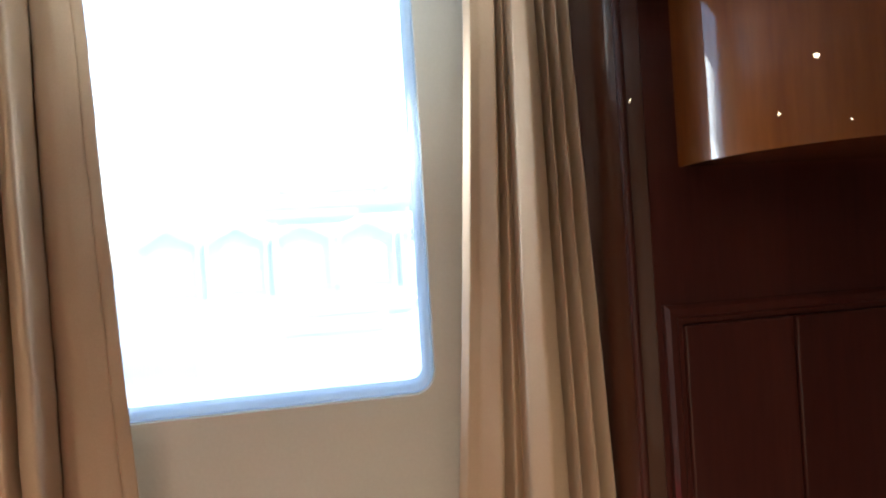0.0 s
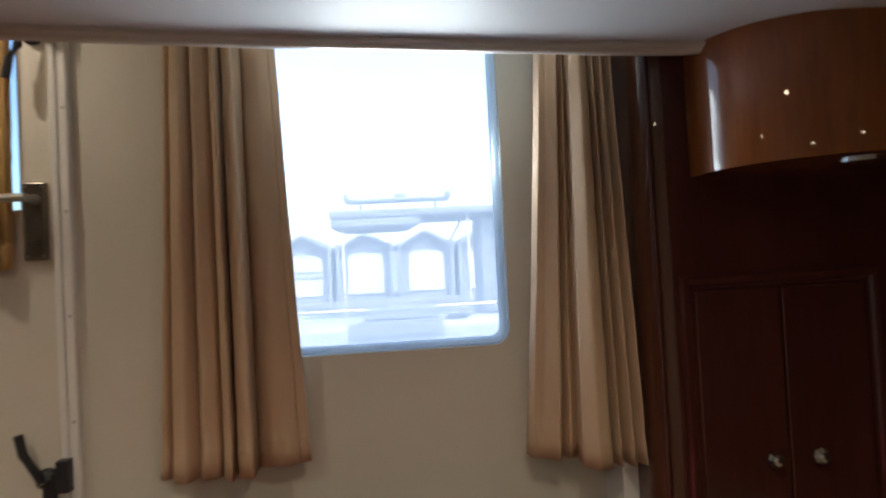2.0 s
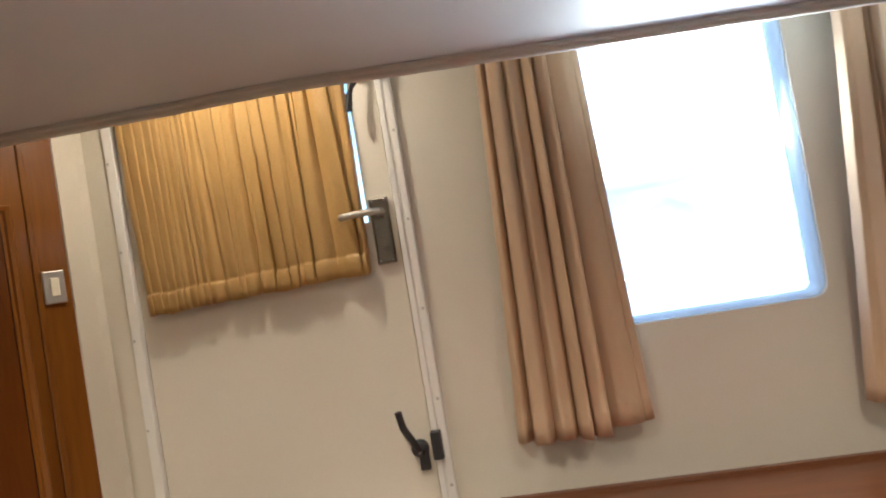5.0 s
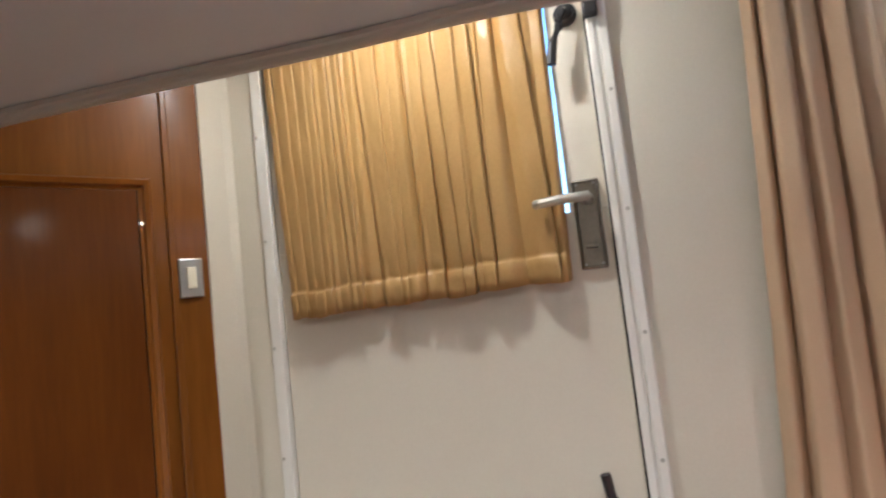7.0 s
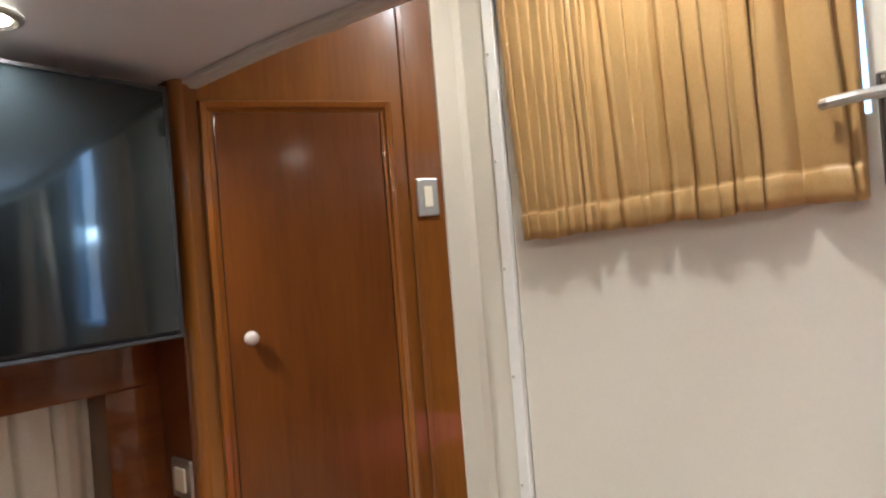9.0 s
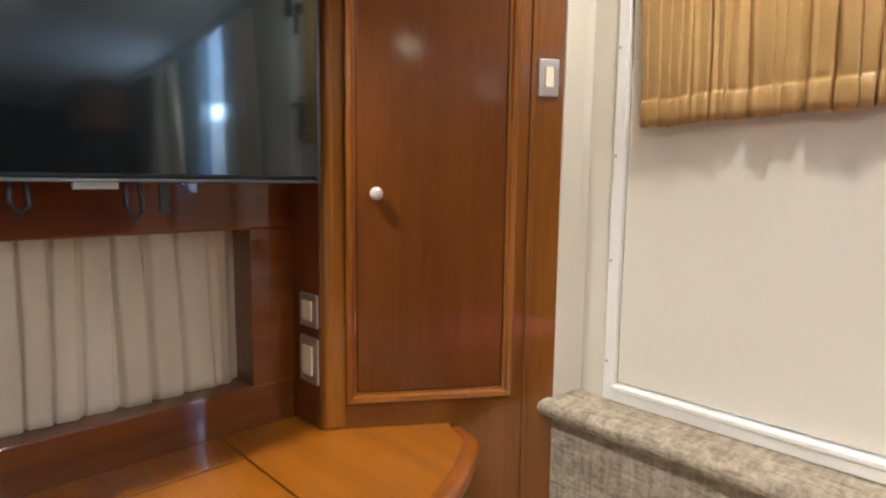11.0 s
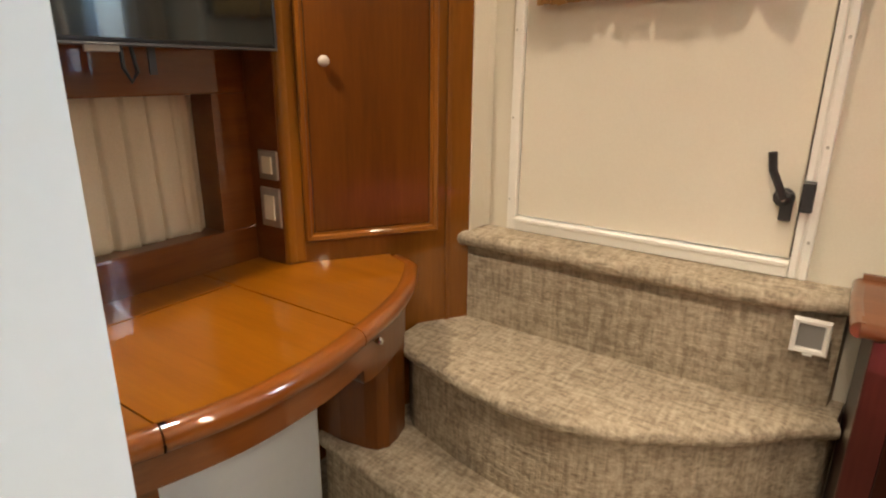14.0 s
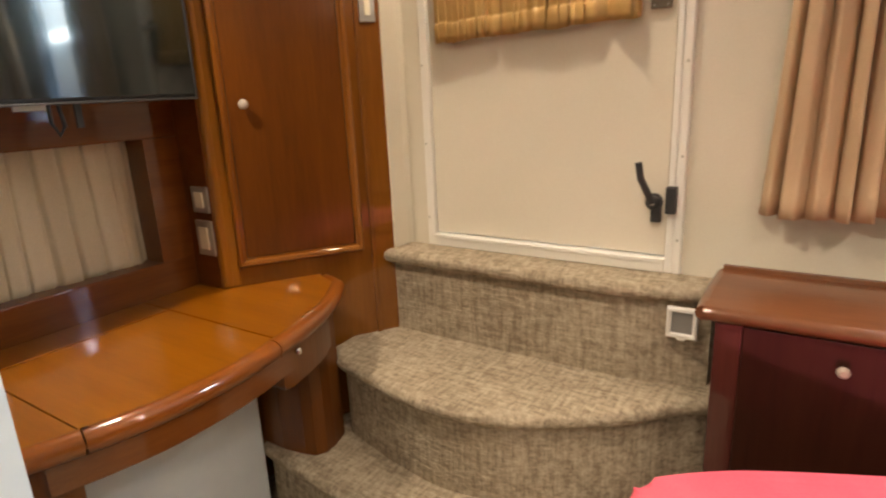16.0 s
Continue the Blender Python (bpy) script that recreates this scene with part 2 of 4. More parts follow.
def strip(path, profile, closed=False):
    """Sweep: path of (point, side, up) frames, profile of (s, u) pairs, closed round the profile."""
    bm = bmesh.new()
    rows = []
    for p, s, u in path:
        p, s, u = Vector(p), Vector(s), Vector(u)
        rows.append([bm.verts.new(p + s * a + u * b) for a, b in profile])
    n = len(profile)
    pairs = list(zip(rows, rows[1:])) + ([(rows[-1], rows[0])] if closed else [])
    for a, b in pairs:
        for k in range(n):
            bm.faces.new((a[k], a[(k + 1) % n], b[(k + 1) % n], b[k]))
    if not closed:
        bm.faces.new(rows[0][::-1])
        bm.faces.new(rows[-1])
    return bm


def tube(points, r, n=8):
    pts = [Vector(p) for p in points]
    fr = []
    for i, p in enumerate(pts):
        d = (pts[min(i + 1, len(pts) - 1)] - pts[max(i - 1, 0)]).normalized()
        ref = Vector((0, 0, 1)) if abs(d.z) < 0.9 else Vector((1, 0, 0))
        s = d.cross(ref).normalized()
        fr.append((p, s, s.cross(d)))
    return strip(fr, [(r * math.cos(6.28319 * k / n), r * math.sin(6.28319 * k / n)) for k in range(n)])


def spline(pts, n):
    """A smooth curve through plan points, n steps a span."""
    out = []
    for i in range(len(pts) - 1):
        p0, p1, p2, p3 = pts[max(i - 1, 0)], pts[i], pts[i + 1], pts[min(i + 2, len(pts) - 1)]
        for k in range(n):
            t = k / n
            out.append(tuple(0.5 * (2 * b + (c - a) * t + (2 * a - 5 * b + 4 * c - d) * t * t + (3 * b - a - 3 * c + d) * t ** 3) for a, b, c, d in zip(p0, p1, p2, p3)))
    return out + [tuple(pts[-1])]


def outward(pts):
    """Unit normals to the right of a plan curve."""
    res = []
    for i in range(len(pts)):
        a, b = pts[max(i - 1, 0)], pts[min(i + 1, len(pts) - 1)]
        d = Vector((b[0] - a[0], b[1] - a[1])).normalized()
        res.append((d.y, -d.x))
    return res


CAB_A, CAB_D = Vector((-1.007, -0.443)), Vector((0.5585, 0.8295))
CAB_N = Vector((0.8295, -0.5585))


def cab(u, out=0.0):
    """Plan point on the corner cabinet's face."""
    p = CAB_A + CAB_D * u + CAB_N * out
    return (p.x, p.y)


def framed(name, x0, x1, z0, z1, w, d, material, parent=None, label=""):
    """A moulded frame in the plane y=0 of its parent, standing out by d towards -y."""
    prof = [(0, 0), (0, d * 0.6), (w * 0.2, d), (w * 0.6, d * 0.85), (w * 0.75, d * 0.45), (w, d * 0.4), (w, 0)]
    cs = [(x0, z0, 1, 1), (x1, z0, -1, 1), (x1, z1, -1, -1), (x0, z1, 1, -1)]
    path = [((x, 0, z), (sx, 0, sz), (0, -1, 0)) for x, z, sx, sz in cs]
    return part(name, strip(path, prof, True), material, parent, label)


# ---- structure ----
def wall_with_hole(name, x0, x1, z0, z1, y0, y1, hx0, hx1, hz0, hz1, r, material, label):
    """Wall along x with one opening whose corners are rounded."""
    bm = bmesh.new()
    hole = []
    n = 6
    for cx, cz, a0 in ((hx1 - r, hz1 - r, 0), (hx0 + r, hz1 - r, 90), (hx0 + r, hz0 + r, 180), (hx1 - r, hz0 + r, 270)):
        for k in range(n + 1):
            a = radians(a0 + 90 * k / n)
            hole.append((cx + r * math.cos(a), cz + r * math.sin(a)))
    outer = [(x1, z1), (x0, z1), (x0, z0), (x1, z0)]
    for y in (y0, y1):
        hv = [bm.verts.new((x, y, z)) for x, z in hole]
        ov = [bm.verts.new((x, y, z)) for x, z in outer]
        for q in range(4):
            a = hv[q * (n + 1):(q + 1) * (n + 1)]
            for i in range(n):
                bm.faces.new((ov[q], a[i], a[i + 1]))
            nx = hv[((q + 1) % 4) * (n + 1)]
            bm.faces.new((ov[q], a[-1], nx, ov[(q + 1) % 4]))
        if y == y0:
            h0, o0 = hv, ov
    for i in range(len(hole)):
        j = (i + 1) % len(hole)
        bm.faces.new((h0[i], h0[j], hv[j], hv[i]))
    for i in range(4):
        j = (i + 1) % 4
        bm.faces.new((o0[i], o0[j], ov[j], ov[i]))
    return tagged(part(name, bm, material), label, "wall", kind="structure")


WX0, WX1, WZ0, WZ1 = 0.36, 0.92, 1.157, 1.98
wall_with_hole("wall_north", 0.0405, 1.30, 0.0, 2.2, 0.0, 0.06, WX0, WX1, WZ0, WZ1, 0.035, M_CREAM, "cream vinyl-lined bulkhead with a rounded window opening")
tagged(part("wall_north_end", box(-1.30, -0.6925, 0.0, 0.06, 0.0, 2.2), M_CREAM), "cream vinyl-lined strip of bulkhead beside the cabin door", "wall", kind="structure")
tagged(part("wall_north_sill", box(-0.692, 0.0405, 0.0, 0.06, 0.0, 0.774), M_CREAM), "bulkhead below the cabin door", "wall", kind="structure")
tagged(part("wall_north_head", box(-0.692, 0.0405, 0.0, 0.06, 2.05, 2.2), M_CREAM), "bulkhead above the cabin door", "wall", kind="structure")
tagged(part("floor", box(-1.5, 2.7, -3.2, 0.1, -0.05, 0.0), M_CARPET), "beige woven carpet on the cabin floor", "floor", kind="structure")
tagged(part("wall_east", box(2.6, 2.66, -3.2, 0.1, 0.0, 2.2), M_MAHOG), "dark varnished wooden side wall", "wall", kind="structure")
tagged(part("wall_south", box(-1.5, 2.66, -3.26, -3.2, 0.0, 2.2), M_CREAM), "cream cabin wall behind the bed", "wall", kind="structure")

# clear pane with a translucent share that imitates glare over dark shapes outside
M_GLARE = bpy.data.materials.new("glare_acrylic")
M_GLARE.use_nodes = True
_t, _n = M_GLARE.node_tree, M_GLARE.node_tree.nodes
_tr, _mx, _tp = _n.new("ShaderNodeBsdfTranslucent"), _n.new("ShaderNodeMixShader"), _n.new("ShaderNodeBsdfTransparent")
_tr.inputs[0].default_value = (0.92, 0.96, 1, 1)
_mx.inputs[0].default_value = 0.3
_t.links.new(_tp.outputs[0], _mx.inputs[1])
_t.links.new(_tr.outputs[0], _mx.inputs[2])
_t.links.new(_mx.outputs[0], _n["Material Output"].inputs[0])
win = thing("window_1", "bright cabin window with rounded corners and a pale rim", "window", kind="structure")
rimp = []
for cx, cz, a0 in ((WX1 - 0.035, WZ1 - 0.035, 0), (WX0 + 0.035, WZ1 - 0.035, 90), (WX0 + 0.035, WZ0 + 0.035, 180), (WX1 - 0.035, WZ0 + 0.035, 270)):
    for k in range(7):
        a = radians(a0 + 15 * k)
        rimp.append(((cx + 0.034 * math.cos(a), 0.02, cz + 0.034 * math.sin(a)), (-math.cos(a), 0, -math.sin(a)), (0, -1, 0)))
part("window_frame", strip(rimp, [(0, -0.035), (0, 0.012), (0.004, 0.015), (0.010, 0.010), (0.013, 0.0), (0.013, -0.035)], True), M_ACRYL, win, smooth=True)
pn1 = part("pane", box(WX0 + 0.004, WX1 - 0.004, 0.046, 0.050, WZ0 + 0.004, WZ1 - 0.004), M_GLARE, win, "acrylic with a pale haze standing in for glare")
pn1.visible_shadow = False

# ceiling over the cabin, with its edge short of the door wall, and the higher deckhead beyond
EDGE = [(-1.40, -0.52), (-1.25, -0.50), (-1.08, -0.474), (-0.86, -0.443), (-0.68, -0.408), (-0.35, -0.345), (-0.10, -0.318), (0.15, -0.270), (0.50, -0.226), (0.85, -0.217), (1.17, -0.236), (1.28, -0.262), (1.60, -0.30), (2.60, -0.35)]


def ceil_z(x):
    """Height of the cambered cabin ceiling."""
    return 1.744 - 0.038 * (min(x, 1.45) - 0.2) ** 2


bm = bmesh.new()
rows = [[bm.verts.new(p) for p in ((x, y, ceil_z(x)), (x, -3.2, ceil_z(x)), (x, -3.2, ceil_z(x) + 0.06), (x, y, ceil_z(x) + 0.06))] for x, y in spline(EDGE, 4)]
for p, q in zip(rows, rows[1:]):
    for k in range(4):
        bm.faces.new((p[k], p[(k + 1) % 4], q[(k + 1) % 4], q[k]))
bm.faces.new(rows[0])
bm.faces.new(rows[-1])
tagged(part("ceiling", bm, M_CEIL, smooth=True), "smooth off-white vinyl cabin ceiling", "ceiling", kind="structure")
tagged(part("ceiling_upper", box(-1.4, 2.6, -0.6, 0.06, 2.15, 2.2), M_CEIL), "higher deckhead over the cabin door", "ceiling", kind="structure")
e2 = spline(EDGE, 4)
nrm = [(-a_, -b_) if b_ < 0 else (a_, b_) for a_, b_ in outward(e2)]
fr_ = [((x, y, ceil_z(x)), (a_[0], a_[1], 0), (0, 0, 1)) for (x, y), a_ in zip(e2, nrm)]
tagged(part("ceiling_edge", strip(fr_, [(0.002, 0.061), (0.010, 0.061), (0.010, 0.46), (0.002, 0.46)]), M_CEIL), "painted upstand above the ceiling's edge", "trim", kind="structure")
tagged(part("ceiling_trim", strip(fr_, [(-0.014, -0.001), (-0.013, -0.008), (-0.008, -0.010), (-0.006, -0.015), (-0.002, -0.018), (0.007, -0.018), (0.010, -0.014), (0.010, 0.06), (0.001, 0.06), (0.001, -0.001)]), M_TRIM), "greyish beading along the ceiling's edge", "trim", kind="structure")
for za, zb in ((0.0, 0.78), (1.18, 2.25)):
    tagged(part("outer_wall", box(-1.46, -1.40, -3.26, 0.10, za, zb), M_MAHOG), "outer side of the cabin", "wall", kind="structure")
for ya, yb in ((-3.26, -1.70), (-0.5, 0.10)):
    tagged(part("outer_wall", box(-1.46, -1.40, ya, yb, 0.78, 1.18), M_MAHOG), "outer side of the cabin", "wall", kind="structure")
tagged(part("wall_west_end", box(-1.30, -1.152, -0.499, -0.002, 0.0, 2.15), M_CHERRY), "wood-lined wall end behind the corner cabinet", "wall", kind="structure")

# west wall: upper part, ledge under the window, wall below, jamb
WEST = -1.15
wall_w = thing("wall_west", "varnished cherry side wall with a low curtained window", "wall", kind="structure")
part("upper_panel", box(WEST - 0.10, WEST, -3.2, -0.5, 1.143, 2.2, 0.004), M_CHERRY_H_SHADE, wall_w)
part("lower_panel", box(WEST - 0.10, WEST, -3.2, -0.5, 0.0, 0.818, 0.004), M_CHERRY_H_SHADE, wall_w)
# this jamb takes the darkened cherry for the television's shadow
part("jamb", box(WEST - 0.10, WEST, -0.595, -0.5, 0.818, 1.143), M_CHERRY_H_SHADE, wall_w)
part("jamb", box(WEST - 0.10, WEST, -3.2, -1.62, 0.818, 1.143), M_CHERRY, wall_w)
win2 = thing("window_2", "low side window behind the pleated curtain", "window", kind="structure")
pn2 = part("pane", box(WEST - 0.125, WEST - 0.118, -1.66, -0.56, 0.78, 1.18), M_GLARE, win2)
pn2.visible_shadow = False

# white partition by the passage
P0, P1 = Vector((-0.38, -1.245)), Vector((-0.46, -1.95))
pd = (P1 - P0).normalized()
pn_ = Vector((pd.y, -pd.x)) * 0.03
pts = [tuple(P0), tuple(P1), tuple(P1 - pn_), tuple(P0 - pn_)]
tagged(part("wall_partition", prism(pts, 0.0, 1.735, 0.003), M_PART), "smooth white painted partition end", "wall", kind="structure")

# ---- carpeted steps ----
def step(name, pts, back, top, bottom, label):
    """A step: a carpeted tread with a round nosing, and the riser below it."""
    g = thing(name, label, "step", "carpeted steps to the cabin door")
    c = spline(pts, 8)
    nn = outward(c)
    r = 0.021

    def sheet(part_name, profile):
        bm = bmesh.new()
        rows = []
        for (x, y), (a, b) in zip(c, nn):
            row = []
            for kind, o, z in profile:
                if kind == "b":
                    yb = back + (min(y - b * r, back - 0.001) - back) * o
                    row.append((x - a * r * o, yb, z))
                else:
                    row.append((x + a * o, min(y + b * o, back - 0.0005), z))
            rows.append([bm.verts.new(p) for p in row])
        n = len(profile)
        for p, q in zip(rows, rows[1:]):
            for k in range(n):
                bm.faces.new((p[k], p[(k + 1) % n], q[(k + 1) % n], q[k]))
        bm.faces.new(rows[0][::-1])
        bm.faces.new(rows[-1])
        return part(part_name, bm, M_CARPET, g, smooth=True)

    arc = [("f", -r + r * math.cos(radians(90 - 30 * k)), top - r + r * math.sin(radians(90 - 30 * k))) for k in range(7)]
    sheet("tread", [("b", 0.0, top - 2 * r - 0.001), ("b", 0.0, top), ("b", 0.25, top), ("b", 0.5, top), ("b", 0.75, top)] + arc + [("f", -0.024, top - 2 * r - 0.001)])
    sheet("riser", [("b", 0.0, bottom), ("b", 0.0, top - 2 * r - 0.0015), ("f", -0.030, top - 2 * r - 0.0015), ("f", -0.030, bottom)])
    return g


step("step", [(-0.82, -0.115), (-0.65, -0.12), (-0.40, -0.125), (-0.17, -0.128), (-0.03, -0.12), (0.06, -0.095), (0.132, -0.075)], 0.0, 0.774, 0.5145, "top step with rounded nosing, beige carpet, under the door")
step("step", [(-0.86, -0.29), (-0.80, -0.345), (-0.70, -0.378), (-0.577, -0.41), (-0.43, -0.432), (-0.30, -0.415), (-0.176, -0.366), (-0.016, -0.262), (0.08, -0.165), (0.156, -0.11)], -0.002, 0.515, 0.26, "middle step with a curved front and beige woven carpet")
step("step", [(-0.985, -0.497), (-0.83, -0.525), (-0.69, -0.545), (-0.55, -0.57), (-0.40, -0.58), (-0.25, -0.56), (-0.10, -0.49), (0.04, -0.38), (0.1565, -0.27)], -0.05, 0.262, 0.001, "lowest curved step in beige woven carpet")

tagged(part("wall_return", prism([(-0.7665, -0.087), (-0.762, -0.0875), (-0.759, -0.02), (-0.752, -0.0005), (-0.7665, -0.0005)], 0.775, 2.15), M_CREAM), "cream vinyl-lined return between corner cabinet and cabin door", "wall", kind="structure")

# ---- cabin door ----
door = thing("door_1", "closed cream cabin door with a curtained glass pane and black latches", "door", kind="structure")
DX0, DX1, DZ0, DZ1 = -0.664, 0.0, 0.815, 2.02
PX0, PX1, PZ0, PZ1 = -0.60, -0.066, 1.49, 1.95
for nm, (a, b, c_, d_) in {"leaf": (DX0, DX1, DZ0, PZ0)}.items():
    part(nm, box(a, b, 0.004, 0.04, c_, d_, 0.003), M_DOOR, door)
part("leaf_stile", box(DX0, PX0, 0.004, 0.04, PZ0, DZ1), M_DOOR, door)
part("leaf_stile", box(PX1, DX1, 0.004, 0.04, PZ0, DZ1), M_DOOR, door)
part("leaf_rail", box(PX0, PX1, 0.004, 0.04, PZ1, DZ1), M_DOOR, door)
pane = part("pane", box(PX0, PX1, 0.018, 0.023, PZ0, PZ1), M_GLASS, door, "glass, its blue tint added to dim the sky behind")
pane.visible_shadow = False
fr = part("frame", box(-0.692, -0.667, -0.008, 0.05, 0.775, 2.05, 0.002), M_FRAME, door, "white painted frame")
part("frame", box(0.0035, 0.0403, -0.008, 0.05, 0.775, 2.05, 0.003), M_FRAME, door)
part("frame", box(-0.6665, 0.003, -0.012, 0.05, 0.775, 0.811, 0.003), M_FRAME, door)
part("frame", box(-0.6665, 0.003, -0.012, 0.05, 2.024, 2.05, 0.003), M_FRAME, door)
for x0_, x1_ in ((0.0040, 0.0185), (0.0225, 0.0395)):
    part("lip", box(x0_, x1_, -0.0145, -0.0075, 0.776, 2.03, 0.003), M_FRAME, door, "raised rounded strip")
part("lip", box(-0.6685, 0.0032, -0.0165, -0.0125, 0.800, 0.8105, 0.0018), M_FRAME, door)
for x, zs in ((0.035, (0.86, 1.06, 1.27, 1.48, 1.69)), (-0.697, (0.86, 1.08, 1.30, 1.52, 1.74))):
    for z in zs:
        part("screw", lathe([(0.0035, 0), (0.003, 0.0015), (0.001, 0.002)], pose(x + 0.012 if x < 0 else x - 0.004, -0.0085 if x < 0 else -0.0145, z, 90), 10), M_SATIN, door)
# near-black strips stand in for the shade in the door's side gaps
part("gap_shade_strip", box(-0.004, 0.004, 0.022, 0.0495, DZ0, DZ1), M_DARK, door)
part("gap_shade_strip", box(-0.6672, -0.660, 0.022, 0.0495, DZ0, DZ1), M_DARK, door)

# handle on its long plate
plate = part("handle_plate", box(-0.058, -0.012, -0.005, 0.004, 1.385, 1.543, 0.003), M_METAL, door, "brushed pewter back plate")
part("plate_rim", strip([((x, -0.005, z), (sx, 0, sz), (0, -1, 0)) for x, z, sx, sz in ((-0.056, 1.387, 1, 1), (-0.014, 1.387, -1, 1), (-0.014, 1.541, -1, -1), (-0.056, 1.541, 1, -1))], [(0, 0), (0, 0.002), (0.002, 0.003), (0.004, 0)], True), M_METAL, plate)
for x, z in ((-0.050, 1.535), (-0.020, 1.535), (-0.050, 1.393), (-0.020, 1.393)):
    part("screw", lathe([(0.0028, 0), (0.002, 0.0015)], pose(x, -0.005, z, 90), 10), M_SATIN, plate)
part("thumb_turn", box(-0.045, -0.025, -0.014, -0.005, 1.421, 1.427, 0.002), M_METAL, plate)
part("neck", lathe([(0.011, 0), (0.010, 0.006), (0.008, 0.012), (0.008, 0.036)], pose(-0.033, -0.005, 1.508, 90)), M_SATIN, plate)
part("lever", tube([(-0.029, -0.040, 1.508), (-0.045, -0.044, 1.508), (-0.08, -0.045, 1.508), (-0.112, -0.044, 1.506), (-0.120, -0.038, 1.506)], 0.0085, 10), M_SATIN, plate, "satin steel lever")


def latch(z, up):
    """Cam latch: round hub, crank arm and keeper."""
    l = part("latch", lathe([(0.021, 0), (0.021, 0.006), (0.016, 0.010), (0.015, 0.020), (0.008, 0.026)], pose(-0.030, 0.003, z, 90)), M_BLACK, door, "black cam latch")
    s = 1 if up else -1
    part("arm", tube([(-0.030, -0.020, z), (-0.042, -0.028, z + s * 0.03), (-0.056, -0.034, z + s * 0.06), (-0.062, -0.036, z + s * 0.098)], 0.0085, 8), M_BLACK, l)
    part("cam", box(-0.034, -0.010, -0.016, -0.004, z - s * 0.048, z + 0.012 if up else z + 0.05, 0.003), M_BLACK, l)
    part("hub_screw", lathe([(0.006, 0), (0.005, 0.003), (0.002, 0.004)], pose(-0.030, -0.022, z, 90), 12), M_SATIN, l)
    part("keeper", box(0.002, 0.026, -0.034, -0.012, z - 0.022, z + 0.042, 0.003), M_BLACK, l)


latch(0.948, True)
latch(1.845, False)


# ---- curtains ----
def drape(name, top, bot, z1, z0, y, knots, material, label, seed=1, kick=0.0, wavy=0.0, swing=(0.0, 0.0), rows_=36, hem=0.0, crumple=0.0012, steps=8, crisp=True, lean=0.0, flute=0.0, puff=1.0):
    """Hanging cloth between plan ends (x0, x1) above and below. knots: (place above, place below, how far it stands out, how far its foot hangs lower) across the cloth; a place that steps back laps one fold over the next."""
    rnd = random.Random(seed)
    off = Vector((rnd.uniform(0, 90), rnd.uniform(0, 90), rnd.uniform(0, 90)))
    cols = []
    for a, b in zip(knots, knots[1:]):
        for k in range(steps):
            f = k / steps
            g = 0.5 - 0.5 * math.cos(math.pi * f)
            if crisp:
                g = (0.5 * f + 0.5 * math.sin(math.pi / 2 * f)) if b[2] > a[2] else (0.5 * f + 0.5 - 0.5 * math.cos(math.pi / 2 * f))
            cols.append(tuple(p + (q - p) * h for p, q, h in zip(a, b, (f, f, g, g))))
    cols.append(knots[-1])
    bm = bmesh.new()
    rows = []
    levels = [j / rows_ for j in range(rows_ + 1)]
    if hem:
        levels = sorted([v for v in levels if abs(v - 1 + hem) > 0.6 / rows_] + [1 - hem - 0.004, 1 - hem, 1 - hem + 0.004])
    for v in levels:
        x0 = top[0] + (bot[0] - top[0]) * v ** 1.3
        x1 = top[1] + (bot[1] - top[1]) * v ** 1.3
        sw = swing[0] + (swing[1] - swing[0]) * v
        away = lean * (1 - v)
        row = []
        for ut, ub, d, dz in cols:
            u = ut + (ub - ut) * v
            x = x0 + (x1 - x0) * u
            z = z1 + (z0 - z1) * v
            d = d * (0.85 + 0.25 * v)
            d += crumple * 1.6 * noise.noise(Vector((x * 22, z * 9, 0)) + off) + crumple * noise.noise(Vector((x * 60 + z * 25, z * 40, 3)) + off)
            if hem and v >= 1 - hem - 0.001:
                d = d * (1 + 0.12 * puff) + (0.0012 if v < 1 - hem + 0.001 else 0.0036) * puff + crumple * 0.9 * noise.noise(Vector((x * 90, z * 30, 7)) + off)
            elif hem and v > 1 - hem - 0.005:
                d -= 0.002
            zz = z + (wavy * noise.noise(Vector((x * 30, 0, 0)) + off) + kick * (0.5 - u) - dz) * v + (flute * min(1.0, d / 0.02) if v > 0.999 else 0.0)
            row.append(bm.verts.new((x, y - max(d, 0.0) - sw * u - away, zz)))
        rows.append(row)
    for a, b in zip(rows, rows[1:]):
        for i in range(len(cols) - 1):
            bm.faces.new((a[i], a[i + 1], b[i + 1], b[i]))
    ob = part(name, bm, material, smooth=False)
    for f in ob.data.polygons:
        f.use_smooth = True
    sol = ob.modifiers.new("thickness", "SOLIDIFY")
    sol.thickness, sol.offset = 0.0015, 1
    return tagged(ob, label, "curtain")


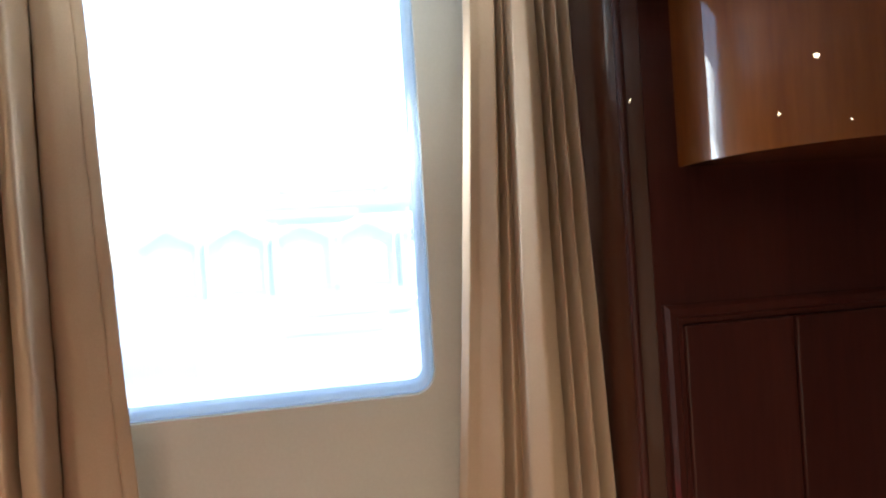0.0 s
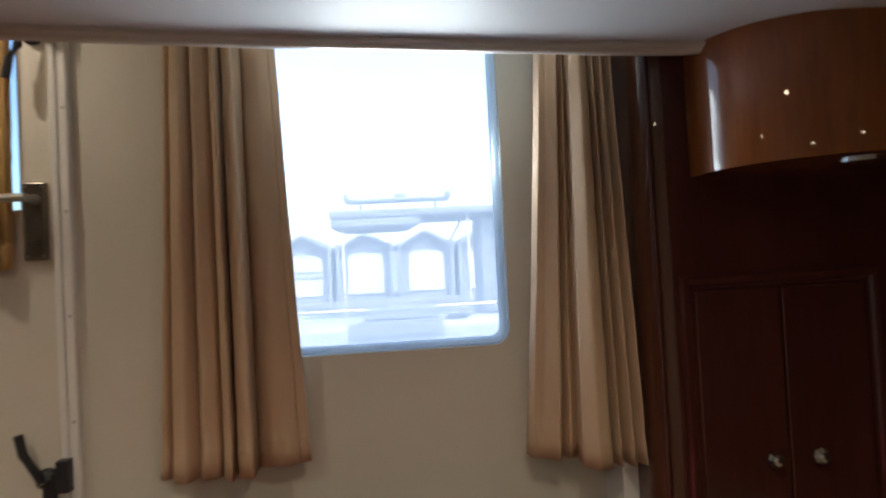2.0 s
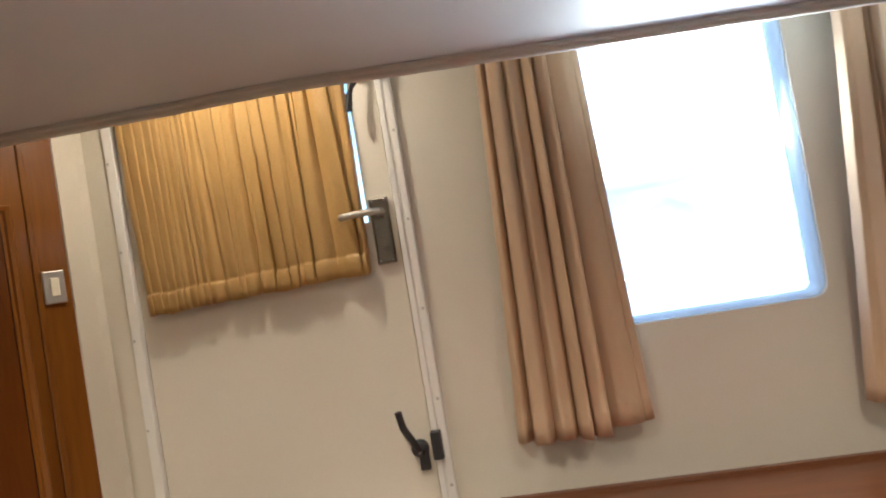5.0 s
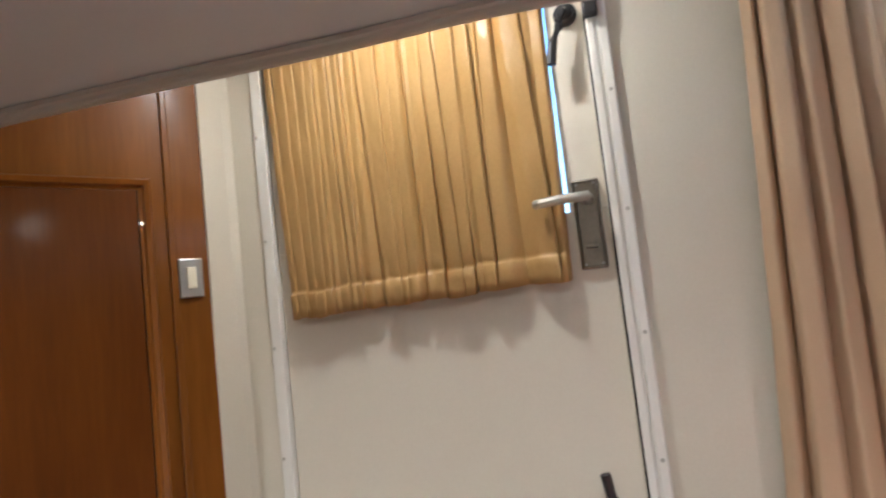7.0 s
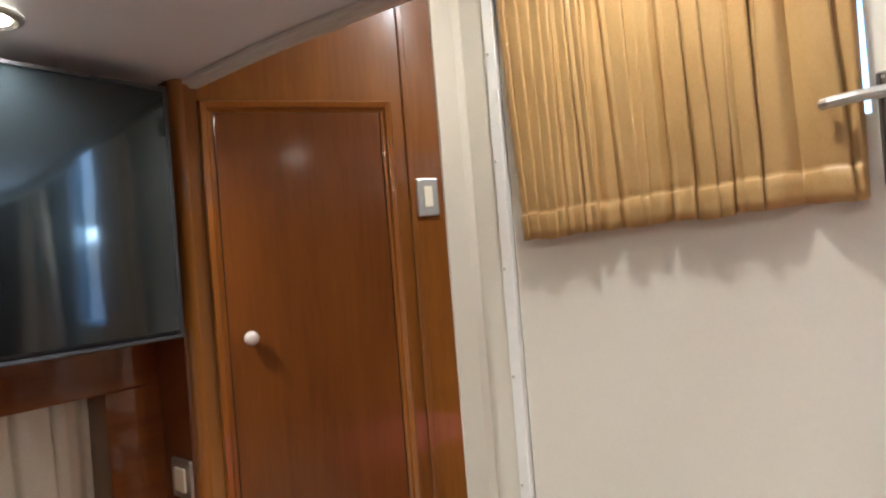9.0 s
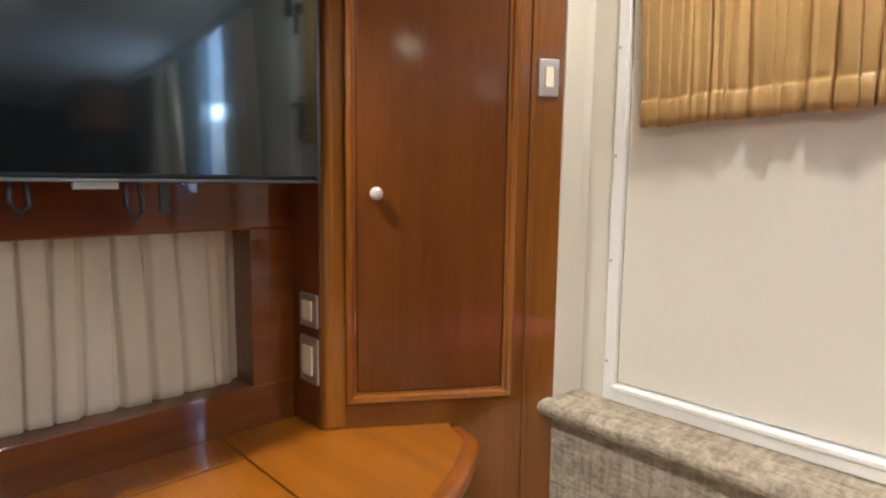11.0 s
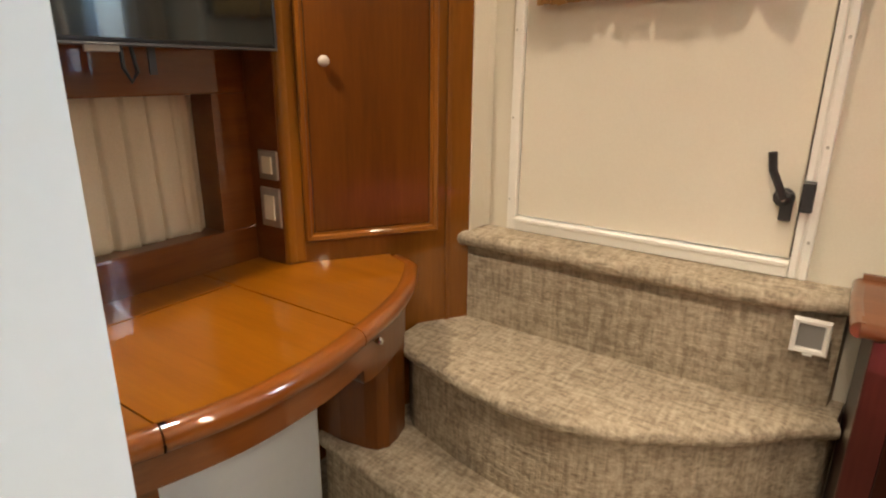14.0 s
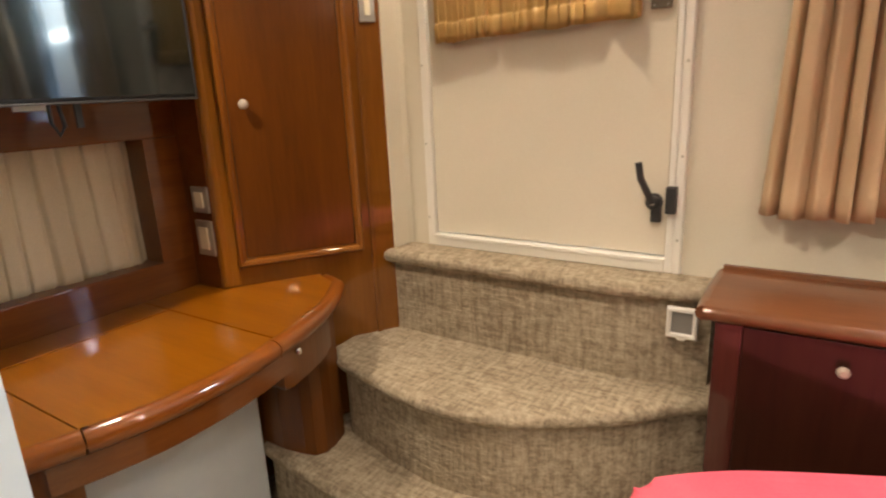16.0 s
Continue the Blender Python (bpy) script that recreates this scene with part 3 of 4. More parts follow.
def gathers(n, amp, seed, narrow=1.0, lap=0.25, spread=0.35, lean=0.0, split=0.0):
    """Knots of n folds: narrow ones at the first end if narrow is under 1; lean: how far their feet wander."""
    rnd = random.Random(seed)
    wid = [(narrow + (1 - narrow) * (i + 0.5) / n) * rnd.uniform(1 - spread, 1 + spread) for i in range(n)]
    tot, at, out = sum(wid), 0.0, []
    for i, w in enumerate(wid):
        w /= tot
        a = amp * rnd.uniform(0.7, 1.2)
        m = lean * w * rnd.uniform(-1, 1) if 0 < i < n - 1 else 0.0
        dz = rnd.uniform(-1, 1) * split
        p, q = rnd.uniform(0.15, 0.3), rnd.uniform(0.7, 0.95)
        over = lap * rnd.uniform(-0.2, 1.3)
        out.append((at, at + m * 0.5, amp * rnd.uniform(0.0, 0.25), dz))
        out.append((at + p * w, at + p * w + m, a * 0.85, dz))
        if w * n > 0.9 and rnd.random() < 0.6:
            out.append((at + 0.48 * w, at + 0.5 * w + m, a * rnd.uniform(0.55, 0.8), dz))
        e = at + (q + (over if i < n - 1 else 0)) * w
        out.append((e, e + m, a, dz))
        at += w
    out.append((1.0, 1.0, amp * 0.2, 0.0))
    return out


LEFT_FOLDS = [(0, 0, 0.011, 0), (.04, .05, 0.034, 0), (.085, .12, 0.011, 0), (.10, .135, 0.050, .002), (.18, .22, 0.058, .002), (.25, .28, 0.030, .002), (.29, .34, 0.056, .002), (.38, .41, 0.050, .002), (.43, .45, 0.025, .002), (.46, .47, 0.060, .002), (.51, .535, 0.082, .001), (.53, .515, 0.020, .001), (.58, .57, 0.066, 0), (.66, .665, 0.080, 0), (.69, .645, 0.013, 0), (.74, .70, 0.028, -.002), (.84, .85, 0.040, -.002), (.925, .925, 0.034, -.003), (.935, .935, 0.030, -.003), (.945, .945, 0.034, -.003), (1, 1, 0.030, -.003)]
RIGHT_FOLDS = [(0, 0, 0.017, 0), (.05, .03, 0.040, 0), (.14, .12, 0.036, 0), (.27, .27, 0.044, 0), (.33, .32, 0.009, 0), (.37, .38, 0.030, -.002), (.42, .46, 0.009, -.002), (.40, .44, 0.058, .003), (.50, .56, 0.074, .003), (.60, .68, 0.060, .003), (.65, .71, 0.011, 0), (.70, .77, 0.054, 0), (.77, .82, 0.013, 0), (.83, .88, 0.050, 0), (.90, .93, 0.011, 0), (1, 1, 0.034, 0)]
drape("window_curtain", (0.252, 0.457), (0.199, 0.497), 2.10, 0.948, -0.012, LEFT_FOLDS, M_CURT, "tan cloth curtain drawn to one side of the cabin window", 3, kick=-0.015, hem=0.045, lean=0.03, crumple=0.0026, puff=0.1)
drape("window_curtain", (0.999, 1.114), (0.934, 1.140), 2.10, 0.935, -0.020, RIGHT_FOLDS, M_CURT, "tan cloth curtain gathered beside the dark wooden post", 8, swing=(0.03, 0.10), hem=0.045, lean=0.05, crumple=0.0026, puff=0.1)
DOOR_FOLDS = gathers(20, 0.0185, 21, narrow=0.5, lap=0.45, lean=0.9, split=0.003)
door_curtain = drape("door_curtain", (-0.652, -0.070), (-0.624, -0.076), 2.0, 1.366, -0.003, DOOR_FOLDS, M_AMBER, "short gathered amber satin curtain over the door's pane", 5, kick=-0.016, wavy=0.004, rows_=48, hem=0.068, crumple=0.0022, flute=-0.005)

# ---- corner cabinet ----
cabinet = thing("corner_cabinet", "tall glossy cherry corner cabinet with one closed door beside the steps", "cabinet")
part("body", prism([cab(-0.064), cab(0.43), (-0.767, -0.002), (-1.15, -0.002), (-1.15, -0.499), (-1.045, -0.499)], 0.262, 2.15, 0.0), M_CHERRY, cabinet)
ang = math.degrees(math.atan2(CAB_D.y, CAB_D.x))


def on_cab(ob):
    ob.matrix_local = pose(CAB_A.x, CAB_A.y, 0, 0, 0, ang)
    return ob


# sheet over the body's face, carrying the television's shadow as colour
part("side_face_shade", box(-1.149, -1.046, -0.5015, -0.4992, 0.735, 2.14), M_CHERRY_H_SHADE, cabinet, "cherry with the television's shadow put into its colour")
cd = on_cab(part("cabinet_door", box(0.005, 0.309, -0.006, 0.002, 0.808, 1.626, 0.002), M_PANEL, cabinet, "flat reddish cherry door"))
on_cab(framed("moulding", -0.019, 0.333, 0.785, 1.648, 0.022, 0.016, M_MOULD, cabinet, "rounded glossy moulding"))
# black sheet behind the door draws the shade of its gap
on_cab(part("gap", box(0.003, 0.311, -0.003, 0.002, 0.8065, 1.6275), M_DARK, cabinet))
on_cab(part("stile_bead", box(0.358, 0.372, -0.006, 0.002, 0.262, 2.14, 0.003), M_CHERRY, cabinet))
on_cab(part("corner_bead", tube([(-0.052, 0.008, 0.735), (-0.052, 0.008, 2.14)], 0.016, 16), M_CHERRY_LIT, cabinet, smooth=True))
knob_prof = [(0.006, 0), (0.005, 0.008), (0.011, 0.013), (0.0135, 0.019), (0.0125, 0.025), (0.007, 0.029)]
# thin strip laid on to carry the lit stripe in its colour
on_cab(part("corner_stile_lit", box(-0.044, -0.0200, -0.004, 0.002, 0.735, 2.14, 0.0015), M_CHERRY_LIT, cabinet, "cherry strip with its lamplight put into a lighter orange"))
k_ = part("knob", lathe(knob_prof, pose(0.043, -0.006, 0.41, 90)), M_KNOB, cd, "round pearl knob", smooth=True)
k_.location.z = 0.808


def switch(name, m, w, h, rw, rh, label):
    s = thing(name, label, "light switch", "light switches")
    s.matrix_world = m
    part("cover_plate", box(-w / 2, w / 2, -0.008, 0, -h / 2, h / 2, 0.0025), M_SATIN, s)
    part("rocker", box(-rw / 2, rw / 2, -0.012, -0.007, -rh / 2, rh / 2, 0.002), M_ROCKER, s)
    return s


x, y = cab(0.395, 0.0)
switch("light_switch", pose(x, y, 1.456, 0, 0, ang), 0.044, 0.075, 0.018, 0.042, "ivory rocker switch on a brushed plate beside the cabinet door")
switch("light_switch", pose(-1.082, -0.4995, 0.977), 0.066, 0.070, 0.034, 0.042, "small ivory rocker switch on a brushed plate above the desk")
switch("light_switch", pose(-1.083, -0.4995, 0.872), 0.068, 0.098, 0.036, 0.062, "large ivory rocker switch on a brushed plate above the desk")

# ---- desk ----
desk = thing("desk", "built-in desk with glossy honey wood top and bowed reddish rim", "desk")
FRONT = spline([(-0.864, -0.262), (-0.80, -0.285), (-0.765, -0.325), (-0.700, -0.43), (-0.655, -0.54), (-0.625, -0.66), (-0.603, -0.78), (-0.598, -0.88), (-0.603, -0.97), (-0.625, -1.07), (-0.655, -1.16), (-0.70, -1.26), (-0.77, -1.38), (-0.86, -1.50)], 4)
FN = outward(FRONT)
FN = [(-a, -b) if a < 0 else (a, b) for a, b in FN]
Z = 0.73
G = 0.0028


def inner(i, o=0.035):
    return (FRONT[i][0] - FN[i][0] * o, FRONT[i][1] - FN[i][1] * o)


def front_between(y0, y1, o=0.035):
    return [inner(i, o) for i in range(len(FRONT)) if y0 > inner(i, o)[1] > y1]


def edge_x(y, o=0.035):
    pts = [inner(i, o) for i in range(len(FRONT))]
    for a, b in zip(pts, pts[1:]):
        if b[1] <= y <= a[1]:
            return a[0] + (b[0] - a[0]) * (y - a[1]) / (b[1] - a[1])
    return pts[-1][0]


XB = -1.035
right = [(-1.149, -0.501), (-1.045, -0.501), cab(-0.055, 0.001), cab(0.20, 0.001)] + front_between(-0.27, -0.666) + [(edge_x(-0.667), -0.667), (-1.149, -0.667)]
part("top_end", prism(right, Z - 0.028, Z, 0.0008), M_HONEY, desk, "glossy honey wood")
lid = [(XB + G, -0.671), (edge_x(-0.671), -0.671)] + front_between(-0.673, -1.070) + [(edge_x(-1.072), -1.072), (XB + G, -1.072)]
part("top_lid", prism(lid, Z - 0.028, Z, 0.0008), M_HONEY, desk, "hinged lid of glossy honey wood")
part("top_back", prism([(-1.149, -0.670), (XB - G, -0.670), (XB - G, -1.072), (-1.149, -1.072)], Z - 0.028, Z, 0.0008), M_HONEY, desk)
left = [(-1.149, -1.0745), (edge_x(-1.0745), -1.0745)] + front_between(-1.076, -1.46) + [(-1.149, -1.46)]
part("top_end", prism(left, Z - 0.028, Z, 0.0008), M_HONEY, desk)
part("under_top", prism([(-1.149, -0.502), (-1.05, -0.502), (-0.90, -0.33)] + front_between(-0.34, -1.45, 0.05) + [(-1.149, -1.46)], Z - 0.045, Z - 0.0285), M_CHERRY_H_SHADE, desk)
RIM = [(-0.0355, 0.0), (-0.030, 0.003), (-0.018, 0.003), (-0.007, -0.002), (-0.001, -0.011), (0.0, -0.020), (-0.004, -0.031), (-0.012, -0.037), (-0.018, -0.040), (-0.0355, -0.040)]
idx = [i for i in range(len(FRONT))]


def rim(y0, y1):
    ii = [i for i in idx if y0 >= FRONT[i][1] >= y1]
    path = [((*FRONT[i], Z), (*FN[i], 0), (0, 0, 1)) for i in ii]
    for yy, at in ((y0, 0), (y1, len(path))):
        if yy < -0.3 and yy > -1.45:
            j = min(idx, key=lambda q: abs(FRONT[q][1] - yy))
            path.insert(at, ((edge_x(yy, 0.0), yy, Z), (*FN[j], 0), (0, 0, 1)))
    return strip(path, RIM)


for a, b in ((-0.2, -0.6785), (-0.6815, -1.0785), (-1.0815, -1.5)):
    part("rim", rim(a, b), M_RIM, desk, "rounded reddish rim", smooth=True)


def apron(y0, y1, z0, o=0.022, name="apron", t=0.016):
    ii = [i for i in idx if y0 >= FRONT[i][1] >= y1]
    path = [((*inner(i, o), 0), (*FN[i], 0), (0, 0, 1)) for i in ii]
    return part(name, strip(path, [(0, z0), (0, Z - 0.0392), (-t, Z - 0.0392), (-t, z0)]), M_CHERRY_H_SHADE, desk)


apron(-0.62, -1.15, 0.640, 0.0155)
# drawer pods at both ends
for y0, y1, z0, kn in ((-0.43, -0.690, 0.598, -0.615), (-1.085, -1.27, 0.600, -1.172)):
    ii = [i for i in idx if y0 >= FRONT[i][1] >= y1]
    if len(ii) > 1:
        pl = [inner(i, 0.020) for i in ii]
        pl = [(pl[0][0] - 0.16, pl[0][1])] + pl + [(pl[-1][0] - 0.16, pl[-1][1])]
        dr = part("drawer", prism(pl, z0, Z - 0.0405, 0.012, 3), M_PANEL, desk, "small drawer front")
        part("drawer_knob", lathe([(0.004, 0), (0.004, 0.006), (0.008, 0.010), (0.007, 0.016), (0.003, 0.018)], pose(edge_x(kn, 0.021), kn, 0.676, 0, 78, 0), 16), M_CHROME, dr, "small chrome knob", smooth=True)
part("side_panel", prism([(-0.985, -0.482), (-0.90, -0.484), (-0.825, -0.472), (-0.795, -0.460), (-0.779, -0.432), (-0.785, -0.395), (-0.80, -0.34), (-0.83, -0.34), (-0.985, -0.47)], 0.2635, 0.69, 0.004), M_PANEL, desk, "dark cherry end panel")
tagged(part("hull_liner", box(-1.148, -0.965, -1.50, -0.50, 0.001, 0.684, 0.006), M_WHITE), "smooth white hull liner below the desk", "panel", kind="structure")

# ---- low window's pleated curtain, television ----
blind = drape("pleated_curtain", (-1.56, -0.612), (-1.56, -0.612), 1.175, 0.812, 0.0, gathers(19, 0.022, 4, lap=0.05, spread=0.15, lean=0.3), M_PLEAT, "beige pleated curtain across the low side window", 11, rows_=16, crumple=0.0014, crisp=False)
blind.matrix_world = Matrix.Translation((WEST - 0.070, 0, 0)) @ Matrix(((0, -1, 0, 0), (1, 0, 0, 0), (0, 0, 1, 0), (0, 0, 0, 1)))
blind2 = drape("pleated_curtain", (-0.640, -0.585), (-0.640, -0.585), 1.175, 0.812, 0.0, gathers(3, 0.010, 5), M_PLEAT, "narrow stacked edge of a greyish pleated curtain", 12, rows_=10)
blind2.matrix_world = Matrix.Translation((WEST - 0.088, 0, 0)) @ Matrix(((0, -1, 0, 0), (1, 0, 0, 0), (0, 0, 1, 0), (0, 0, 0, 1)))

tv = thing("television", "black flat television hung above the desk against the cherry wall", "television")
TX, TY0, TY1, TZ0, TZ1 = -0.995, -1.27, -0.527, 1.236, 1.655
part("housing", box(TX - 0.035, TX - 0.004, TY0 + 0.004, TY1 - 0.004, TZ0 + 0.004, TZ1 - 0.004, 0.006), M_BLACK, tv)
part("screen", box(TX - 0.004, TX + 0.0005, TY0 + 0.006, TY1 - 0.006, TZ0 + 0.014, TZ1 - 0.008), M_SCREEN, tv, "dark reflecting screen")
part("bezel", strip([((TX, y, z), (0, sy, sz), (1, 0, 0)) for y, z, sy, sz in ((TY0, TZ0, 1, 1), (TY1, TZ0, -1, 1), (TY1, TZ1, -1, -1), (TY0, TZ1, 1, -1))], [(0, -0.012), (0, 0.002), (0.0015, 0.004), (0.006, 0.003), (0.007, -0.012)], True), M_BLACK, tv, "thin glossy bezel")
part("wall_bracket", box(WEST, TX - 0.035, -1.05, -0.75, 1.35, 1.52, 0.003), M_BLACK, tv)
part("maker_badge", box(TX - 0.001, TX + 0.0035, -0.93, -0.87, TZ0 - 0.010, TZ0 + 0.006, 0.002), M_GREYP, tv)
part("standby_lamp", lathe([(0.002, 0), (0.0015, 0.001)], pose(TX + 0.002, -0.885, TZ0 - 0.006, 0, 90, 0), 10), M_LED, tv)
for y, l in ((-0.985, 0.045), (-0.84, 0.06)):
    part("cable_loop", tube([(TX - 0.03, y - 0.012, TZ0 + 0.005), (TX - 0.025, y - 0.014, TZ0 - l * 0.6), (TX - 0.02, y - 0.004, TZ0 - l), (TX - 0.02, y + 0.008, TZ0 - l * 0.7), (TX - 0.03, y + 0.006, TZ0 + 0.005)], 0.0042, 6), M_BLACK, tv)
part("strap", box(TX - 0.03, TX - 0.026, -0.805, -0.790, TZ0 - 0.048, TZ0 + 0.005, 0.001), M_BLACK, tv)

# ---- vent in the riser ----
vent = thing("riser_vent", "small square white-framed grille set in the carpeted riser", "vent")
part("vent_frame", strip([((x, -0.0905, z), (sx, 0, sz), (0, -1, 0)) for x, z, sx, sz in ((0.035, 0.650, 1, 1), (0.103, 0.650, -1, 1), (0.103, 0.724, -1, -1), (0.035, 0.724, 1, -1))], [(0, 0), (0, 0.012), (0.003, 0.015), (0.009, 0.014), (0.011, 0.008), (0.011, 0)], True), M_WHITEP, vent)
part("vent_plate", box(0.044, 0.094, -0.097, -0.0905, 0.659, 0.715), M_GREYP, vent)
part("vent_tab", box(0.060, 0.078, -0.104, -0.0905, 0.6445, 0.650, 0.001), M_WHITEP, vent)

# ---- low cabinet with its counter ----
low = thing("base_cabinet", "dark glossy mahogany base cabinet beside the steps", "cabinet")
part("body", box(0.158, 1.128, -0.252, -0.001, 0.001, 0.768, 0.004), M_MAHOG, low)
part("stile", box(0.158, 0.2075, -0.262, -0.2525, 0.02, 0.7675, 0.002), M_TALL, low)
for i, (a, b) in enumerate(((0.208, 0.53), (0.534, 0.83), (0.834, 1.126))):
    df = part("front_panel", box(a, b, -0.262, -0.2525, 0.05, 0.766, 0.002), M_MAHOG, low)
    part("knob", lathe(knob_prof, pose(a + 0.166, -0.262, 0.716, 90) @ Matrix.Scale(0.85, 4), 9), M_KNOB, df, "faceted pearl knob")
ct = thing("counter", "glossy reddish brown wooden counter with rounded edge under the window", "counter")
bm = bmesh.new()
CP = [(-0.262, 0.769), (-0.272, 0.772), (-0.279, 0.780), (-0.280, 0.788), (-0.275, 0.796), (-0.264, 0.800), (-0.030, 0.800), (-0.016, 0.803), (-0.014, 0.812), (-0.001, 0.812), (-0.001, 0.769)]
part("slab", strip([((x, 0, 0), (0, 1, 0), (0, 0, 1)) for x in (0.136, 0.14, 1.129)], CP), M_MAHOG_TOP, ct, smooth=True)
part("end_cap", tube([(0.136, -0.27, 0.785), (0.132, -0.14, 0.786), (0.136, -0.004, 0.786)], 0.0155, 10), M_MAHOG_TOP, ct, smooth=True)

# ---- tall dark cabinet with bowed locker above ----
tall = thing("tall_cabinet", "tall dark mahogany cabinet with two closed doors beside the window", "cabinet")
corner = [(1.20, -0.2)] + [(1.20 - 0.055 * math.sin(radians(a)), -0.145 - 0.055 * math.cos(radians(a))) for a in range(10, 91, 10)] + [(1.145, -0.001), (2.6, -0.001), (2.6, -0.2)]
part("body", prism([(1.1905, -0.2), (1.1905, -0.001), (2.6, -0.001), (2.6, -0.2)], 0.0, 2.15), M_TALL, tall)
part("post", prism([(1.19, -0.2)] + corner[1:-2] + [(1.19, -0.001)], 0.0, 2.15), M_POSTW, tall, "rounded corner post, browned for the wall's reflection", smooth=True)
part("post_bead", tube([(1.163, -0.193, 0.81), (1.163, -0.193, 2.14)], 0.006, 8), M_TALL, tall, smooth=True)
fm = framed("door_moulding", 1.198, 1.588, 0.42, 1.290, 0.026, 0.012, M_TALL, tall)
fm.location = (0, -0.2, 0)
for a, b, k in ((1.225, 1.3885, 1.350), (1.3915, 1.557, 1.437)):
    d_ = part("cabinet_door", box(a, b, -0.209, -0.199, 0.45, 1.262, 0.003), M_TALL, tall)
    part("knob", lathe([(0.006, 0), (0.005, 0.008), (0.014, 0.012), (0.016, 0.018), (0.010, 0.026), (0.004, 0.027)], pose(k, -0.209, 0.952, 90), 8), M_CHROME, d_, "faceted clear knob")
for z in (1.205, 0.955):
    part("shelf_nose", strip([((1.64 + 0.08 * i, -0.2005 - 0.10 * math.sin(3.14159 * min(1, i / 6)), z), (0, -1, 0), (0, 0, 1)) for i in range(9)], [(-0.10, -0.012), (0.0, -0.016), (0.012, -0.010), (0.016, 0.0), (0.012, 0.010), (0.0, 0.016), (-0.10, 0.012)]), M_TALL, tall, "rounded shelf edge", smooth=True)
part("outlet_plate", box(1.715, 1.785, -0.207, -0.2005, 1.415, 1.462, 0.002), M_GREYP, tall, "small grey outlet plate")
locker = thing("wall_locker", "bowed glossy wooden overhead locker with a lit underside fitting", "cabinet")
pts = []
for a in range(0, 181, 4):
    ca, sa = math.cos(radians(a)), math.sin(radians(a))
    pts.append((1.49 - 0.255 * math.copysign(abs(ca) ** 0.88, ca), -0.2005 - 0.23 * sa ** 0.88))
part("body", prism(pts, 1.472, 1.715, 0.002), M_LOCKER, locker, smooth=True)
part("under_lamp", lathe([(0.030, 0), (0.030, 0.006), (0.020, 0.008)], pose(1.47, -0.34, 1.4715, 180) @ Matrix.Diagonal((1.6, 1, 0.5, 1)), 20), M_CHROME, locker)
tagged(part("corner_post", box(1.112, 1.144, -0.10, -0.001, 0.813, 0.96, 0.002), M_WHITEP), "short white upright strip between wall and dark cabinet", "trim", kind="structure")

# ---- padded stool ----
stool = thing("padded_stool", "low padded stool under a bright pink cloth", "stool")
far = spline([(0.112, -0.66), (0.100, -0.625), (0.125, -0.575), (0.215, -0.505), (0.315, -0.452), (0.445, -0.393), (0.56, -0.345), (0.60, -0.36), (0.615, -0.40)], 4)
near = [(0.78, -0.74), (0.77, -0.78), (0.34, -0.97), (0.30, -0.96)]
part("cushion", prism(far + near, 0.46, 0.602, 0.018, 4), M_PINK, stool, "bright pink cloth", smooth=True)
part("base", prism([(0.16, -0.64), (0.54, -0.42), (0.70, -0.72), (0.36, -0.88)], 0.001, 0.459, 0.004), M_MAHOG, stool)

# ---- ceiling lamps ----
for x, y in DOWNLIGHTS:
    dl = thing("ceiling_lamp", "small round recessed warm ceiling lamp with a metal ring", "lamp", "recessed ceiling lamps")
    part("ring", strip([((x + 0.034 * math.cos(a), y + 0.034 * math.sin(a), ceil_z(x)), (math.cos(a), math.sin(a), 0), (0, 0, 1)) for a in [k * 6.28319 / 24 for k in range(24)]], [(-0.008, 0), (-0.008, -0.004), (0, -0.007), (0.006, -0.004), (0.008, 0)], True), M_SATIN, dl)
    part("lens", lathe([(0.026, -0.001), (0.025, -0.003), (0.012, -0.005)], pose(x, y, ceil_z(x)), 20), M_LAMP, dl)
    lamp("downlight", "SPOT", (2.4 if y > -1 else 5.5) if x < 1 else 3.5, pose(x, y, ceil_z(x) - 0.01), WARM, radius=0.03, cone=150)
# added fill from above, brightens door wall and treads
lamp("step_fill", "SPOT", 1.6, pose(-0.30, -0.29, 2.12), WARM, radius=0.03, cone=160)

# unseen fitting made up to go with the fill over the steps
dl = thing("deckhead_fill", "round warm fill lamp added out of view over the steps", "lamp")
part("ring", strip([((-0.30 + 0.04 * math.cos(a), -0.28 + 0.04 * math.sin(a), 2.15), (math.cos(a), math.sin(a), 0), (0, 0, 1)) for a in [k * 6.28319 / 24 for k in range(24)]], [(-0.008, 0), (-0.008, -0.004), (0, -0.008), (0.006, -0.004), (0.008, 0)], True), M_SATIN, dl)
part("lens", lathe([(0.031, -0.001), (0.030, -0.004), (0.012, -0.008)], pose(-0.30, -0.28, 2.15), 20), M_LAMP, dl)

# ---- outside ----
# outside colours are darkened to hold back the overbright daylight
M_QUAY = textured("quay", (0.10, 0.115, 0.13), (0.14, 0.16, 0.175), 0.3, 0.8, bump=0.1)
tagged(part("water", box(-300, 300, -300, 600, -1.6, -1.0), textured("harbour_water", (0.05, 0.07, 0.085), (0.09, 0.12, 0.14), 0.6, 0.35, bump=0.4, dist=0.05)), "pale rippled harbour water", "water", kind="structure")
M_HUT = mat("dimmed_hut_white", (0.34, 0.38, 0.42), 0.7)
# white gelcoat, dimmed in its colour so the hull stays below white
M_HULL = textured("dimmed_white_gelcoat", (0.20, 0.235, 0.27), (0.25, 0.285, 0.32), 0.8, 0.6, bump=0.05)
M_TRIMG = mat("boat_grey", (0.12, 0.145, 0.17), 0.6)
